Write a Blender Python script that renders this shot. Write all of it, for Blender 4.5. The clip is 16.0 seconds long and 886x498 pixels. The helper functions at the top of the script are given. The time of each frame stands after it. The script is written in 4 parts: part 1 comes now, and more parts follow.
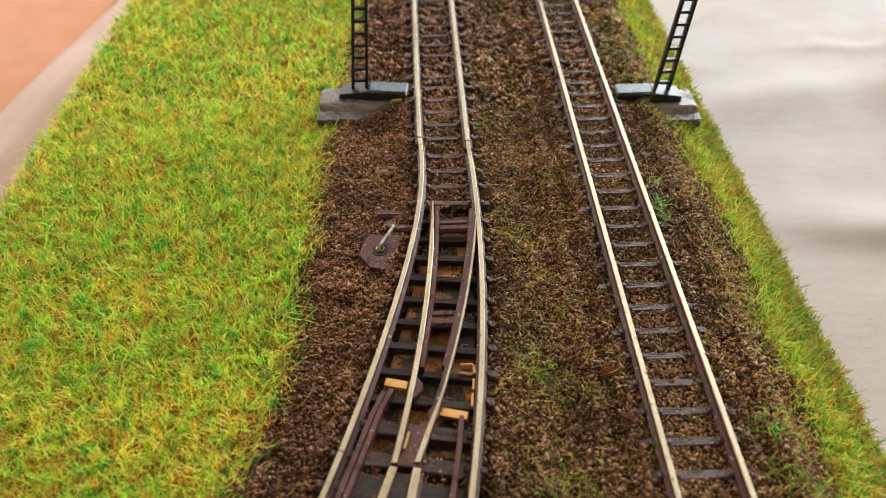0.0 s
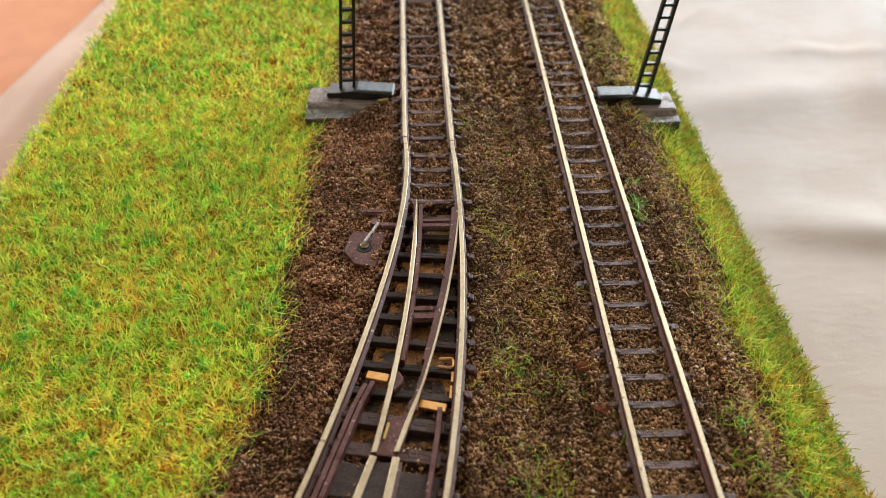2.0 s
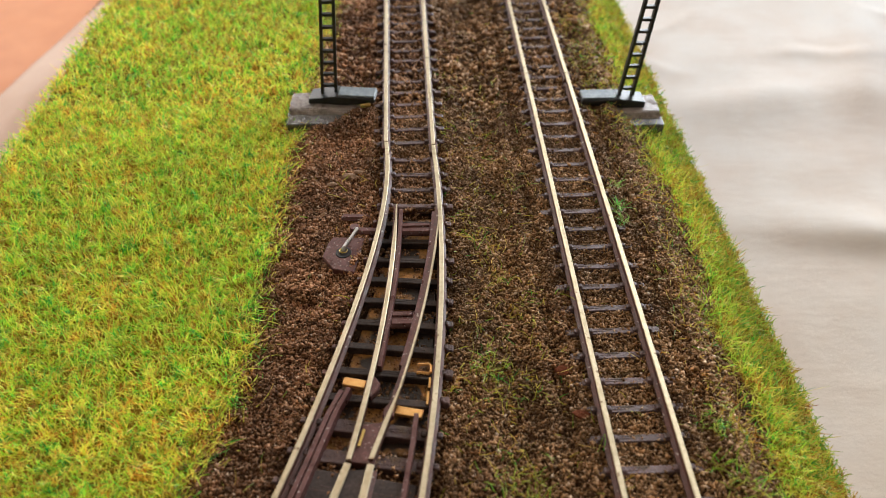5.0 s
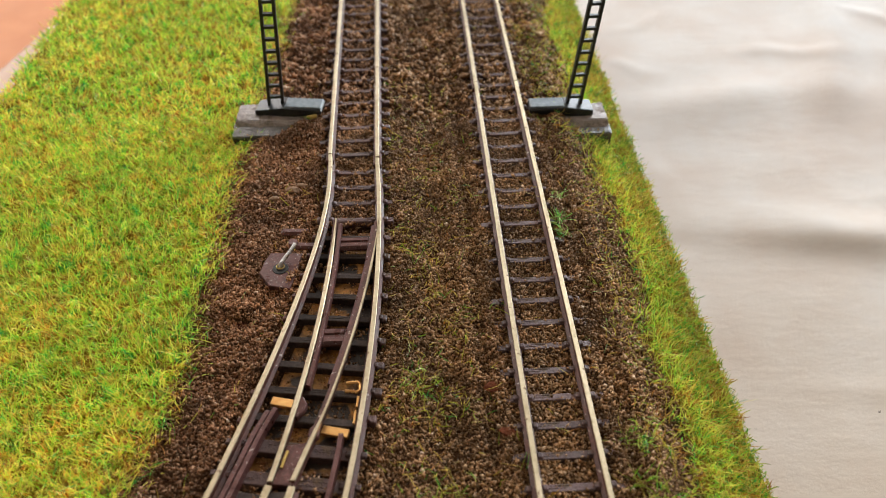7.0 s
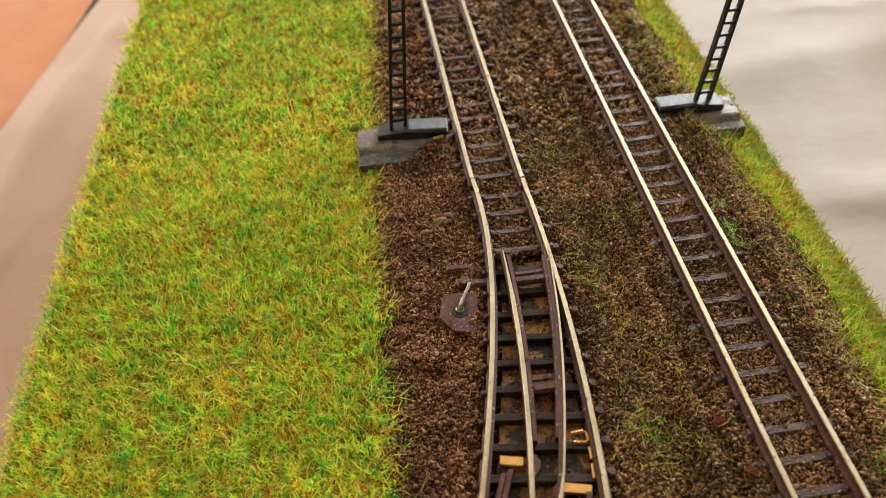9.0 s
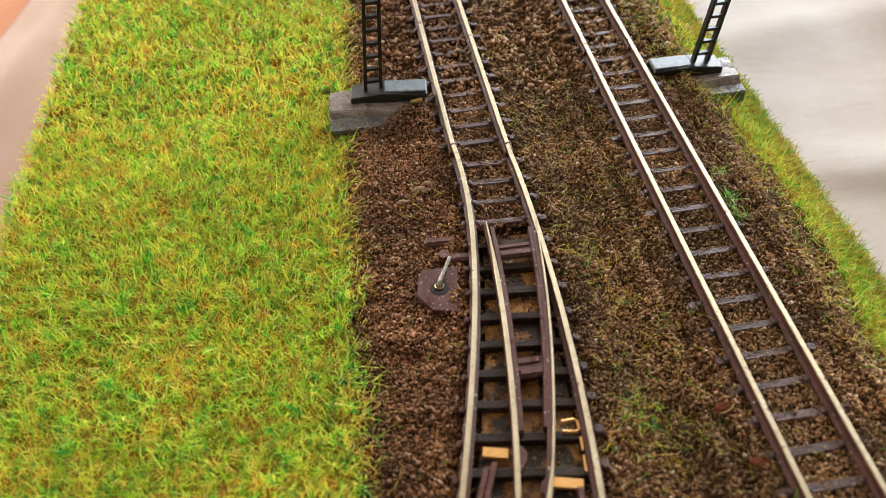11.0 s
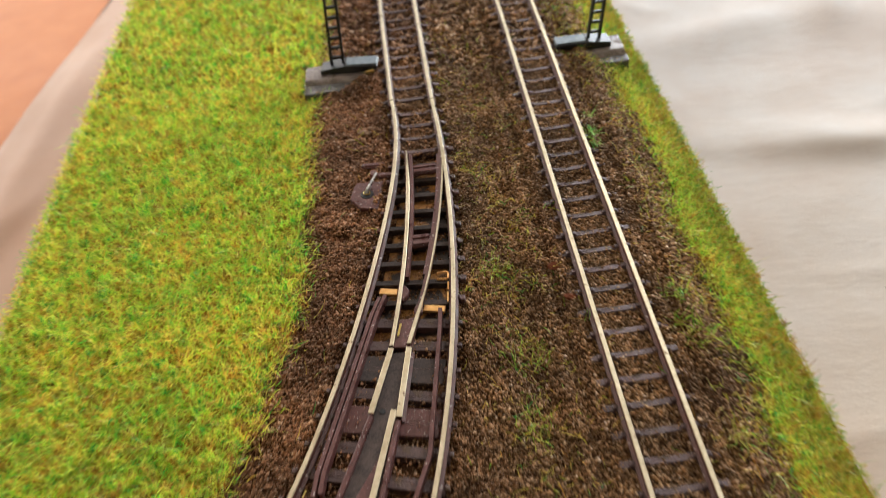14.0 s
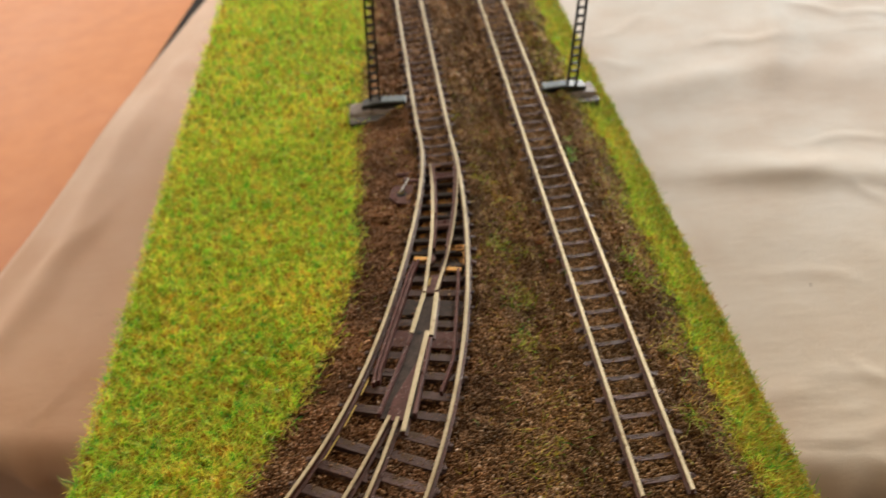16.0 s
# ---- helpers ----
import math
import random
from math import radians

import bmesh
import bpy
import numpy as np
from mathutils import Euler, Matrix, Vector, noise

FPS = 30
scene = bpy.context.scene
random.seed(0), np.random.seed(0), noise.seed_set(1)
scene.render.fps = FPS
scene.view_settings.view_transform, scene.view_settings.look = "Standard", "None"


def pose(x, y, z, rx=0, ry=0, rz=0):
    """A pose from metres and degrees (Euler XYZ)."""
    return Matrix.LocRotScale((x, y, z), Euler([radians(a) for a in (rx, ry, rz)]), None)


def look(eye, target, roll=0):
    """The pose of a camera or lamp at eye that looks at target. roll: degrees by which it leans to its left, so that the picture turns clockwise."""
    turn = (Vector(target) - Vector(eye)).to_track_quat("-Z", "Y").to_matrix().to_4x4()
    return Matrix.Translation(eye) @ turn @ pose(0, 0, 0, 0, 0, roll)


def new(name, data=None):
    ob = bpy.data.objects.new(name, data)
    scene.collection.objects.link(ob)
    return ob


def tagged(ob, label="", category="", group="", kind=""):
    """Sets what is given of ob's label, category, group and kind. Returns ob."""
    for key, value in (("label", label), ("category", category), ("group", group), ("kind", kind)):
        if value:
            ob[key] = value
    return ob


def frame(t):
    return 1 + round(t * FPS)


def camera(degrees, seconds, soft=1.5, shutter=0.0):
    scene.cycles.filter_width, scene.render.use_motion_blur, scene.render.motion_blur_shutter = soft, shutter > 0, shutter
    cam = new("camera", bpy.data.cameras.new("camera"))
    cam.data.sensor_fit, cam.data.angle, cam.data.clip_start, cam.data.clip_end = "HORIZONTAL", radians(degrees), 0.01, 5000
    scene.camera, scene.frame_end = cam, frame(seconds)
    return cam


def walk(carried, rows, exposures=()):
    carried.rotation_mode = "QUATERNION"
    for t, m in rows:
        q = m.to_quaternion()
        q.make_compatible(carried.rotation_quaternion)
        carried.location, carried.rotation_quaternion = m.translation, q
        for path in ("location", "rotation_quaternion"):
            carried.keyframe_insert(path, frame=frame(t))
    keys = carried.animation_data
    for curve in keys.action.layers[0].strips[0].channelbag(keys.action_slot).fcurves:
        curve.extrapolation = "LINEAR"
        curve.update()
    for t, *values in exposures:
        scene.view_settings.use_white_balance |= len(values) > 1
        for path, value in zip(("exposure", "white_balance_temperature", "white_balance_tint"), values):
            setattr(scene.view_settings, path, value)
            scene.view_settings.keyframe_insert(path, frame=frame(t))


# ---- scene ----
cam = camera(61.84, 16.0, soft=0.85, shutter=0.5)
cam.data.dof.use_dof, cam.data.dof.focus_distance, cam.data.dof.aperture_fstop = True, 0.134, 23.0
# seconds, place in metres, turn in degrees
ROWS = [
    (0, -0.03644, -0.12148, 0.09002, 46.510, 0.563, -1.638),
    (0.5, -0.03477, -0.12037, 0.08800, 46.470, 0.265, -1.899),
    (1, -0.03580, -0.12278, 0.08674, 46.455, 0.007, -1.844),
    (1.5, -0.03608, -0.12470, 0.09090, 46.129, -0.221, -1.572),
    (2, -0.03488, -0.12413, 0.09276, 46.221, -0.289, -1.757),
    (2.5, -0.03485, -0.12324, 0.09386, 46.002, -0.060, -1.818),
    (3, -0.03429, -0.12340, 0.09506, 46.211, 0.053, -1.863),
    (5.3, -0.02974, -0.12377, 0.09166, 46.733, 0.059, -2.304),
    (5.5, -0.02808, -0.12234, 0.09222, 46.356, 0.147, -2.599),
    (6, -0.02406, -0.12220, 0.09113, 46.417, 0.230, -2.713),
    (6.5, -0.02249, -0.12165, 0.09016, 46.350, 0.224, -2.863),
    (7, -0.02049, -0.12165, 0.09452, 46.266, 0.257, -2.885),
    (7.5, -0.02682, -0.12510, 0.09540, 46.616, 0.326, -2.651),
    (8, -0.04274, -0.12980, 0.10540, 46.532, 1.475, -3.107),
    (8.5, -0.04911, -0.11860, 0.10860, 45.134, 2.973, -5.783),
    (8.7, -0.05463, -0.10861, 0.10457, 44.026, 3.105, -7.111),
    (10.8, -0.05330, -0.09956, 0.09159, 42.238, 2.173, -8.278),
    (11, -0.05319, -0.09853, 0.09089, 41.656, 1.869, -8.408),
    (11.5, -0.04516, -0.09920, 0.09002, 41.550, 1.719, -7.692),
    (12, -0.04837, -0.10127, 0.09061, 41.612, 1.428, -7.753),
    (12.5, -0.04929, -0.10230, 0.09110, 41.702, 1.498, -7.902),
    (13, -0.04803, -0.10339, 0.09258, 41.712, 1.882, -7.794),
    (13.5, -0.03542, -0.11584, 0.09624, 42.239, 3.248, -6.934),
    (14, -0.03158, -0.14945, 0.10670, 43.802, 5.100, -5.703),
    (14.5, -0.02391, -0.16663, 0.11956, 45.293, 6.114, -5.599),
    (15, -0.01824, -0.18136, 0.12775, 46.089, 6.215, -5.647),
    (15.5, -0.02329, -0.19342, 0.13491, 46.867, 5.794, -5.685),
    (16, -0.04030, -0.20124, 0.13230, 48.017, 4.493, -5.646),
]
walk(cam, [(t, pose(x, y, z, rx, ry, rz)) for t, x, y, z, rx, ry, rz in ROWS],
     exposures=[(0, 0.35, 6200, 10), (3, 0.39, 6200, 10), (7, 0.36, 6200, 10), (8.5, 0.18, 6900, 10), (11, 0.45, 6200, 10), (13, 0.46, 6200, 10), (14, 0.39, 6200, 10), (14.8, 0.21, 6600, 10), (16, 0.13, 7000, 10)])

# ---- world, light ----
world = bpy.data.worlds.new("world")
scene.world = world
world.use_nodes = True
wn = world.node_tree
sky = wn.nodes.new("ShaderNodeTexSky")
sky.sky_type, sky.sun_disc = "NISHITA", False
sky.sun_elevation, sky.sun_rotation = radians(40), radians(30)
wn.links.new(sky.outputs[0], wn.nodes["Background"].inputs[0])
wn.nodes["Background"].inputs[1].default_value = 0.10


def area_lamp(name, eye, target, w, h, watts, colour):
    data = bpy.data.lights.new(name, "AREA")
    data.shape, data.size, data.size_y, data.energy, data.color = "RECTANGLE", w, h, watts, colour
    ob = new(name, data)
    ob.matrix_world = look(eye, target)
    return ob


# two unseen windows are assumed; the left, warmer one is added for balance
area_lamp("unseen_window_light", (1.3, 1.74, 0.78), (0.2, 0.0, 0.1), 1.55, 1.5, 56, (0.94, 0.985, 1.0))
area_lamp("unseen_window_light", (-1.3, 1.74, 0.78), (-0.2, 0.0, 0.1), 1.55, 1.5, 31, (1.0, 0.90, 0.79))

# ---- helpers for meshes: all lengths below are in centimetres ----
CM = 0.01
BASE = {}
rng = np.random.default_rng(7)


def thing(name, at, label="", category="", group="", kind=""):
    ob = new(name)
    ob.empty_display_size = 0.005
    ob.location = Vector(at) * CM
    BASE[ob] = Vector(at)
    return tagged(ob, label, category, group, kind)


def link(name, me, mats, parent, label=""):
    for m in mats if isinstance(mats, (list, tuple)) else [mats]:
        me.materials.append(m)
    ob = new(name, me)
    if parent is not None:
        ob.parent = parent
        BASE[ob] = BASE[parent]
    else:
        BASE[ob] = Vector((0, 0, 0))
    if label:
        ob["label"] = label
    return ob


def part(name, bm, material, parent=None, label="", smooth=False):
    """One bmesh, in centimetres of the world, as one mesh object under parent."""
    at = BASE[parent] if parent is not None else Vector((0, 0, 0))
    bmesh.ops.translate(bm, verts=bm.verts, vec=-at)
    bmesh.ops.scale(bm, verts=bm.verts, vec=(CM, CM, CM))
    bmesh.ops.recalc_face_normals(bm, faces=bm.faces)
    me = bpy.data.meshes.new(name)
    bm.to_mesh(me)
    bm.free()
    if smooth:
        me.shade_smooth()
    return link(name, me, material, parent, label)


def triangles(name, verts, tris, material, parent=None, smooth=False):
    """Many triangles at once, from arrays in centimetres."""
    at = np.array(BASE[parent]) if parent is not None else np.zeros(3)
    me = bpy.data.meshes.new(name)
    me.vertices.add(len(verts))
    me.vertices.foreach_set("co", ((verts - at) * CM).astype(np.float32).ravel())
    me.loops.add(3 * len(tris))
    me.loops.foreach_set("vertex_index", tris.astype(np.int32).ravel())
    me.polygons.add(len(tris))
    me.polygons.foreach_set("loop_start", np.arange(0, 3 * len(tris), 3, dtype=np.int32))
    me.update(calc_edges=True)
    me.validate()
    if smooth:
        me.shade_smooth()
    return link(name, me, material, parent)


def box(bm, x0, x1, y0, y1, z0, z1, bevel=0.0, turn=0.0, taper=0.0):
    """A box, with rounded edges, turned about the upright through its middle (degrees)."""
    made = bmesh.ops.create_cube(bm, size=1.0)["verts"]
    c = Vector(((x0 + x1) / 2, (y0 + y1) / 2, (z0 + z1) / 2))
    size = Vector((x1 - x0, y1 - y0, z1 - z0))
    for v in made:
        k = 1 - taper if v.co.z > 0 else 1.0
        v.co = Vector((v.co.x * size.x * k, v.co.y * size.y * k, v.co.z * size.z))
    if bevel:
        edges = list({e for v in made for e in v.link_edges})
        made = bmesh.ops.bevel(bm, geom=edges, offset=bevel, segments=1, affect="EDGES")["verts"]
    spin = Matrix.Rotation(radians(turn), 3, "Z")
    for v in made:
        v.co = spin @ v.co + c
    return made


def prism(bm, outline, z0, z1, bevel=0.0):
    low = [bm.verts.new((x, y, z0)) for x, y in outline]
    top = [bm.verts.new((x, y, z1)) for x, y in outline]
    n = len(outline)
    bm.faces.new(low[::-1])
    cap = bm.faces.new(top)
    for i in range(n):
        bm.faces.new((low[i], low[(i + 1) % n], top[(i + 1) % n], top[i]))
    if bevel:
        bmesh.ops.bevel(bm, geom=list(cap.edges), offset=bevel, segments=1, affect="EDGES")


def sweep(bm, profile, path, closed=True):
    """A profile of (across, up) carried along a path of (x, y, z)."""
    path = [Vector(p) for p in path]
    rings = []
    for i, p in enumerate(path):
        d = path[min(i + 1, len(path) - 1)] - path[max(i - 1, 0)]
        side = Vector((d.y, -d.x, 0)).normalized()
        rings.append([bm.verts.new(p + side * a + Vector((0, 0, b))) for a, b in profile])
    n = len(profile)
    for a, b in zip(rings, rings[1:]):
        for i in range(n if closed else n - 1):
            bm.faces.new((a[i], a[(i + 1) % n], b[(i + 1) % n], b[i]))
    if closed:
        bm.faces.new(rings[0])
        bm.faces.new(rings[-1][::-1])


def tube(bm, path, r, sides=8):
    path = [Vector(p) for p in path]
    rings = []
    for i, p in enumerate(path):
        d = (path[min(i + 1, len(path) - 1)] - path[max(i - 1, 0)]).normalized()
        a = d.orthogonal().normalized()
        b = d.cross(a)
        if rings:
            q = rings[-1][0].co - path[i - 1]
            a = (q - d * q.dot(d)).normalized()
            b = d.cross(a)
        rings.append([bm.verts.new(p + r * (math.cos(t) * a + math.sin(t) * b)) for t in (2 * math.pi * k / sides for k in range(sides))])
    for u, v in zip(rings, rings[1:]):
        for i in range(sides):
            bm.faces.new((u[i], u[(i + 1) % sides], v[(i + 1) % sides], v[i]))
    bm.faces.new(rings[0][::-1])
    bm.faces.new(rings[-1])


def smoothstep(a, b, x):
    t = np.clip((x - a) / (b - a), 0, 1)
    return t * t * (3 - 2 * t)


def wobble(x, y, scale, seed=0.0):
    """Smooth uneven heights, -1 to 1, for arrays."""
    x, y = np.asarray(x, float) / scale, np.asarray(y, float) / scale
    out = 0
    for k, (a, b, c) in enumerate(((1.0, 0.37, 0.0), (-0.61, 1.13, 1.7), (1.71, -0.83, 4.1), (0.53, 2.07, 2.6), (-2.3, 1.1, 0.9))):
        out = out + np.sin(a * x + b * y + c + seed + 1.3 * np.sin(0.7 * b * x - 0.9 * a * y + k + seed)) / (1 + 0.35 * k)
    return out / 3.2


# ---- materials ----
def material(name):
    m = bpy.data.materials.new(name)
    m.use_nodes = True
    t = m.node_tree
    return m, t, t.nodes["Principled BSDF"]


def ramp(t, source, stops, kind="LINEAR"):
    n = t.nodes.new("ShaderNodeValToRGB")
    n.color_ramp.interpolation = kind
    e = n.color_ramp.elements
    while len(e) < len(stops):
        e.new(0.5)
    for el, (p, c) in zip(e, stops):
        el.position, el.color = p, (*c, 1)
    t.links.new(source, n.inputs[0])
    return n.outputs[0]


def noise_at(t, scale, detail=4.0, rough=0.6, kind="noise", stretch=None):
    """A noise over the place in metres; scale in waves a centimetre."""
    co = t.nodes.new("ShaderNodeTexCoord").outputs["Object"]
    if stretch:
        mp = t.nodes.new("ShaderNodeMapping")
        mp.inputs["Scale"].default_value = stretch
        t.links.new(co, mp.inputs[0])
        co = mp.outputs[0]
    n = t.nodes.new("ShaderNodeTexNoise")
    n.inputs["Scale"].default_value = scale * 100
    n.inputs["Detail"].default_value = detail
    n.inputs["Roughness"].default_value = rough
    t.links.new(co, n.inputs["Vector"])
    return n.outputs[0]


def mix(t, a, b, fac, how="MIX"):
    n = t.nodes.new("ShaderNodeMix")
    n.data_type, n.blend_type = "RGBA", how
    for i, v in ((6, a), (7, b), (0, fac)):
        if isinstance(v, tuple):
            n.inputs[i].default_value = (*v, 1)
        elif isinstance(v, (int, float)):
            n.inputs[i].default_value = v
        else:
            t.links.new(v, n.inputs[i])
    return n.outputs[2]


def bump(t, bsdf, height, strength, depth_cm):
    n = t.nodes.new("ShaderNodeBump")
    n.inputs["Strength"].default_value, n.inputs["Distance"].default_value = strength, depth_cm * CM
    t.links.new(height, n.inputs["Height"])
    t.links.new(n.outputs[0], bsdf.inputs["Normal"])


def paint(name, dark, light, scale=6.0, rough=0.5, metal=0.0, relief=0.01, rough_to=None, per="", spots=None, gloss=0.5):
    """Two colours mingled by fine and coarse noise, with a fine relief."""
    m, t, b = material(name)
    fine, coarse = noise_at(t, scale * 4), noise_at(t, scale * 0.6)
    col = ramp(t, mix(t, fine, coarse, 0.5), [(0.36, dark), (0.64, light)])
    if per == "island":
        r = t.nodes.new("ShaderNodeNewGeometry").outputs["Random Per Island"]
        col = mix(t, col, ramp(t, r, [(0.0, (0.45, 0.45, 0.45)), (1.0, (1.5, 1.45, 1.4))]), 1.0, "MULTIPLY")
    if per == "object":
        r = t.nodes.new("ShaderNodeObjectInfo").outputs["Random"]
        col = mix(t, col, ramp(t, r, [(0.0, (0.75, 0.75, 0.75)), (1.0, (1.2, 1.2, 1.2))]), 1.0, "MULTIPLY")
    if spots:
        col = mix(t, col, spots[0], ramp(t, noise_at(t, spots[1], 2.0), [(spots[2], (0, 0, 0)), (spots[2] + 0.05, (1, 1, 1))]))
    t.links.new(col, b.inputs["Base Color"])
    b.inputs["Metallic"].default_value, b.inputs["Specular IOR Level"].default_value = metal, gloss
    if rough_to is None:
        b.inputs["Roughness"].default_value = rough
    else:
        t.links.new(ramp(t, coarse, [(0.35, (rough,) * 3), (0.65, (rough_to,) * 3)]), b.inputs["Roughness"])
    bump(t, b, fine, 0.6, relief)
    return m


def stone_material():
    m, t, b = material("ballast_stone")
    r = t.nodes.new("ShaderNodeNewGeometry").outputs["Random Per Island"]
    red = ramp(t, r, [(0.0, (0.118, 0.050, 0.020)), (0.22, (0.215, 0.096, 0.039)), (0.42, (0.275, 0.140, 0.066)), (0.60, (0.335, 0.155, 0.062)), (0.80, (0.365, 0.200, 0.108)), (0.95, (0.46, 0.28, 0.155)), (1.0, (0.60, 0.46, 0.34))])
    olive = ramp(t, r, [(0.0, (0.112, 0.056, 0.020)), (0.22, (0.205, 0.107, 0.040)), (0.42, (0.260, 0.158, 0.070)), (0.60, (0.335, 0.172, 0.064)), (0.80, (0.360, 0.222, 0.120)), (0.95, (0.46, 0.30, 0.160)), (1.0, (0.60, 0.47, 0.35))])
    place = t.nodes.new("ShaderNodeSeparateXYZ")
    t.links.new(t.nodes.new("ShaderNodeNewGeometry").outputs["Position"], place.inputs[0])
    right = t.nodes.new("ShaderNodeMapRange")
    t.links.new(place.outputs[0], right.inputs[0])
    right.inputs[1].default_value, right.inputs[2].default_value = -0.045, -0.020
    col = mix(t, red, olive, ramp(t, mix(t, noise_at(t, 0.30, 2.0), right.outputs[0], 0.35), [(0.36, (0, 0, 0)), (0.62, (1, 1, 1))]))
    col = mix(t, col, ramp(t, noise_at(t, 0.8, 3.0), [(0.35, (0.64, 0.61, 0.58)), (0.64, (1.42, 1.39, 1.35))]), 1.0, "MULTIPLY")
    t.links.new(col, b.inputs["Base Color"])
    b.inputs["Roughness"].default_value, b.inputs["Specular IOR Level"].default_value = 0.66, 0.28
    return m


def grass_material(name, tint):
    m, t, b = material(name)
    r = t.nodes.new("ShaderNodeNewGeometry").outputs["Random Per Island"]
    near = ramp(t, noise_at(t, 4.2, 2.5), [(0.30, (0, 0, 0)), (0.70, (1, 1, 1))])
    hue = t.nodes.new("ShaderNodeMix")
    hue.inputs[0].default_value = 0.52
    t.links.new(r, hue.inputs[2])
    t.links.new(near, hue.inputs[3])
    col = ramp(t, hue.outputs[0], [(0.10, (0.03, 0.42, 0.11)), (0.25, (0.20, 0.74, 0.09)), (0.38, (0.70, 0.92, 0.07)), (0.52, (0.98, 0.97, 0.18)), (0.67, (1.0, 0.82, 0.16)), (0.79, (0.88, 0.42, 0.06)), (0.91, (0.45, 0.17, 0.03))])
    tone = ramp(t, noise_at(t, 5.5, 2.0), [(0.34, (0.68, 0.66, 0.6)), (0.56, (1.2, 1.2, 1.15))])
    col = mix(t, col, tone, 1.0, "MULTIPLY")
    far = ramp(t, noise_at(t, 0.4, 3.0), [(0.38, (0.86, 0.94, 0.8)), (0.62, (1.1, 1.03, 1.0))])
    col = mix(t, mix(t, col, far, 1.0, "MULTIPLY"), tint, 1.0, "MULTIPLY")
    t.links.new(col, b.inputs["Base Color"])
    b.inputs["Roughness"].default_value = 0.35
    tr = t.nodes.new("ShaderNodeBsdfTranslucent")
    t.links.new(col, tr.inputs[0])
    mx = t.nodes.new("ShaderNodeMixShader")
    mx.inputs[0].default_value = 0.46
    t.links.new(b.outputs[0], mx.inputs[1])
    t.links.new(tr.outputs[0], mx.inputs[2])
    t.links.new(mx.outputs[0], t.nodes["Material Output"].inputs[0])
    return m


def cloth_material():
    m, t, b = material("cotton_cloth")
    big, mid = noise_at(t, 0.07, 3.0), noise_at(t, 0.35, 4.0)
    col = ramp(t, mix(t, big, mid, 0.35), [(0.36, (0.575, 0.50, 0.445)), (0.5, (0.63, 0.595, 0.562)), (0.64, (0.665, 0.66, 0.66))])
    # warm bounced light on the left is put into the cotton's colour
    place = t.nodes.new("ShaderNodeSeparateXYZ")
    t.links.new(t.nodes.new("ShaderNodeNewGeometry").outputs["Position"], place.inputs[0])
    warm_left = t.nodes.new("ShaderNodeMapRange")
    t.links.new(place.outputs[0], warm_left.inputs[0])
    warm_left.inputs[1].default_value, warm_left.inputs[2].default_value = 0.0, -0.14
    col = mix(t, col, mix(t, col, (1.10, 0.82, 0.665), 1.0, "MULTIPLY"), warm_left.outputs[0])
    # warmer room light towards the hanging front edge is put into the colour too
    warm_front = t.nodes.new("ShaderNodeMapRange")
    t.links.new(place.outputs[1], warm_front.inputs[0])
    warm_front.inputs[1].default_value, warm_front.inputs[2].default_value = 0.13, -0.07
    col = mix(t, col, mix(t, col, (1.0, 0.89, 0.755), 1.0, "MULTIPLY"), warm_front.outputs[0])
    t.links.new(col, b.inputs["Base Color"])
    b.inputs["Roughness"].default_value = 0.9
    b.inputs["Sheen Weight"].default_value = 0.2
    bump(t, b, mix(t, noise_at(t, 0.9, 5.0, 0.65, stretch=(1.0, 2.6, 1.0)), noise_at(t, 12.0), 0.25), 0.35, 0.09)
    return m


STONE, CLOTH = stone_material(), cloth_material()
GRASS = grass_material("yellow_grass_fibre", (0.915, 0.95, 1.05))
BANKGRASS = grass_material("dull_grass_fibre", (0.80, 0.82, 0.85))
# olive mix of the outer bank, darkened to carry the slope's shade
SHADEDOLIVE = grass_material("shaded_olive_grass_fibre", (0.58, 0.56, 0.55))
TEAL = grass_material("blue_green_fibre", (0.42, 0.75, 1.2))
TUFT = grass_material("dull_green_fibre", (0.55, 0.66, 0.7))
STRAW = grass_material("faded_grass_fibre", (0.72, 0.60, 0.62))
SOIL = paint("soil", (0.046, 0.023, 0.011), (0.115, 0.060, 0.029), 7.0, 0.95, relief=0.05, gloss=0.1)
TURF = paint("turf_mat", (0.17, 0.11, 0.02), (0.42, 0.30, 0.05), 4.0, 0.95, relief=0.05, gloss=0.1)
SLEEPER = paint("brown_plastic_sleeper", (0.072, 0.041, 0.040), (0.190, 0.118, 0.114), 5.0, 0.30, relief=0.02, rough_to=0.55, per="object", gloss=0.6, spots=((0.085, 0.048, 0.025), 5.0, 0.585))
DIRTY = paint("dirty_brown_sleeper", (0.055, 0.029, 0.025), (0.165, 0.093, 0.080), 4.0, 0.32, relief=0.03, rough_to=0.65, per="object", gloss=0.5, spots=((0.10, 0.055, 0.028), 4.0, 0.56))
DARKTIE = paint("black_plastic_sleeper", (0.024, 0.015, 0.012), (0.10, 0.070, 0.058), 6.0, 0.5, relief=0.008, rough_to=0.7, per="object", gloss=0.35)
RAILPAINT = paint("brown_rail_paint", (0.055, 0.019, 0.013), (0.155, 0.060, 0.041), 6.0, 0.42, relief=0.008, rough_to=0.65, spots=((0.45, 0.36, 0.30), 9.0, 0.66))
RAILTOP = paint("worn_nickel_rail", (0.455, 0.375, 0.245), (0.62, 0.53, 0.375), 3.0, 0.40, 1.0, 0.006, 0.54, spots=((0.22, 0.15, 0.10), 7.0, 0.67))
COPPER = paint("copper_strip", (0.78, 0.38, 0.12), (0.95, 0.60, 0.24), 3.0, 0.25, 0.9, 0.003, 0.42)
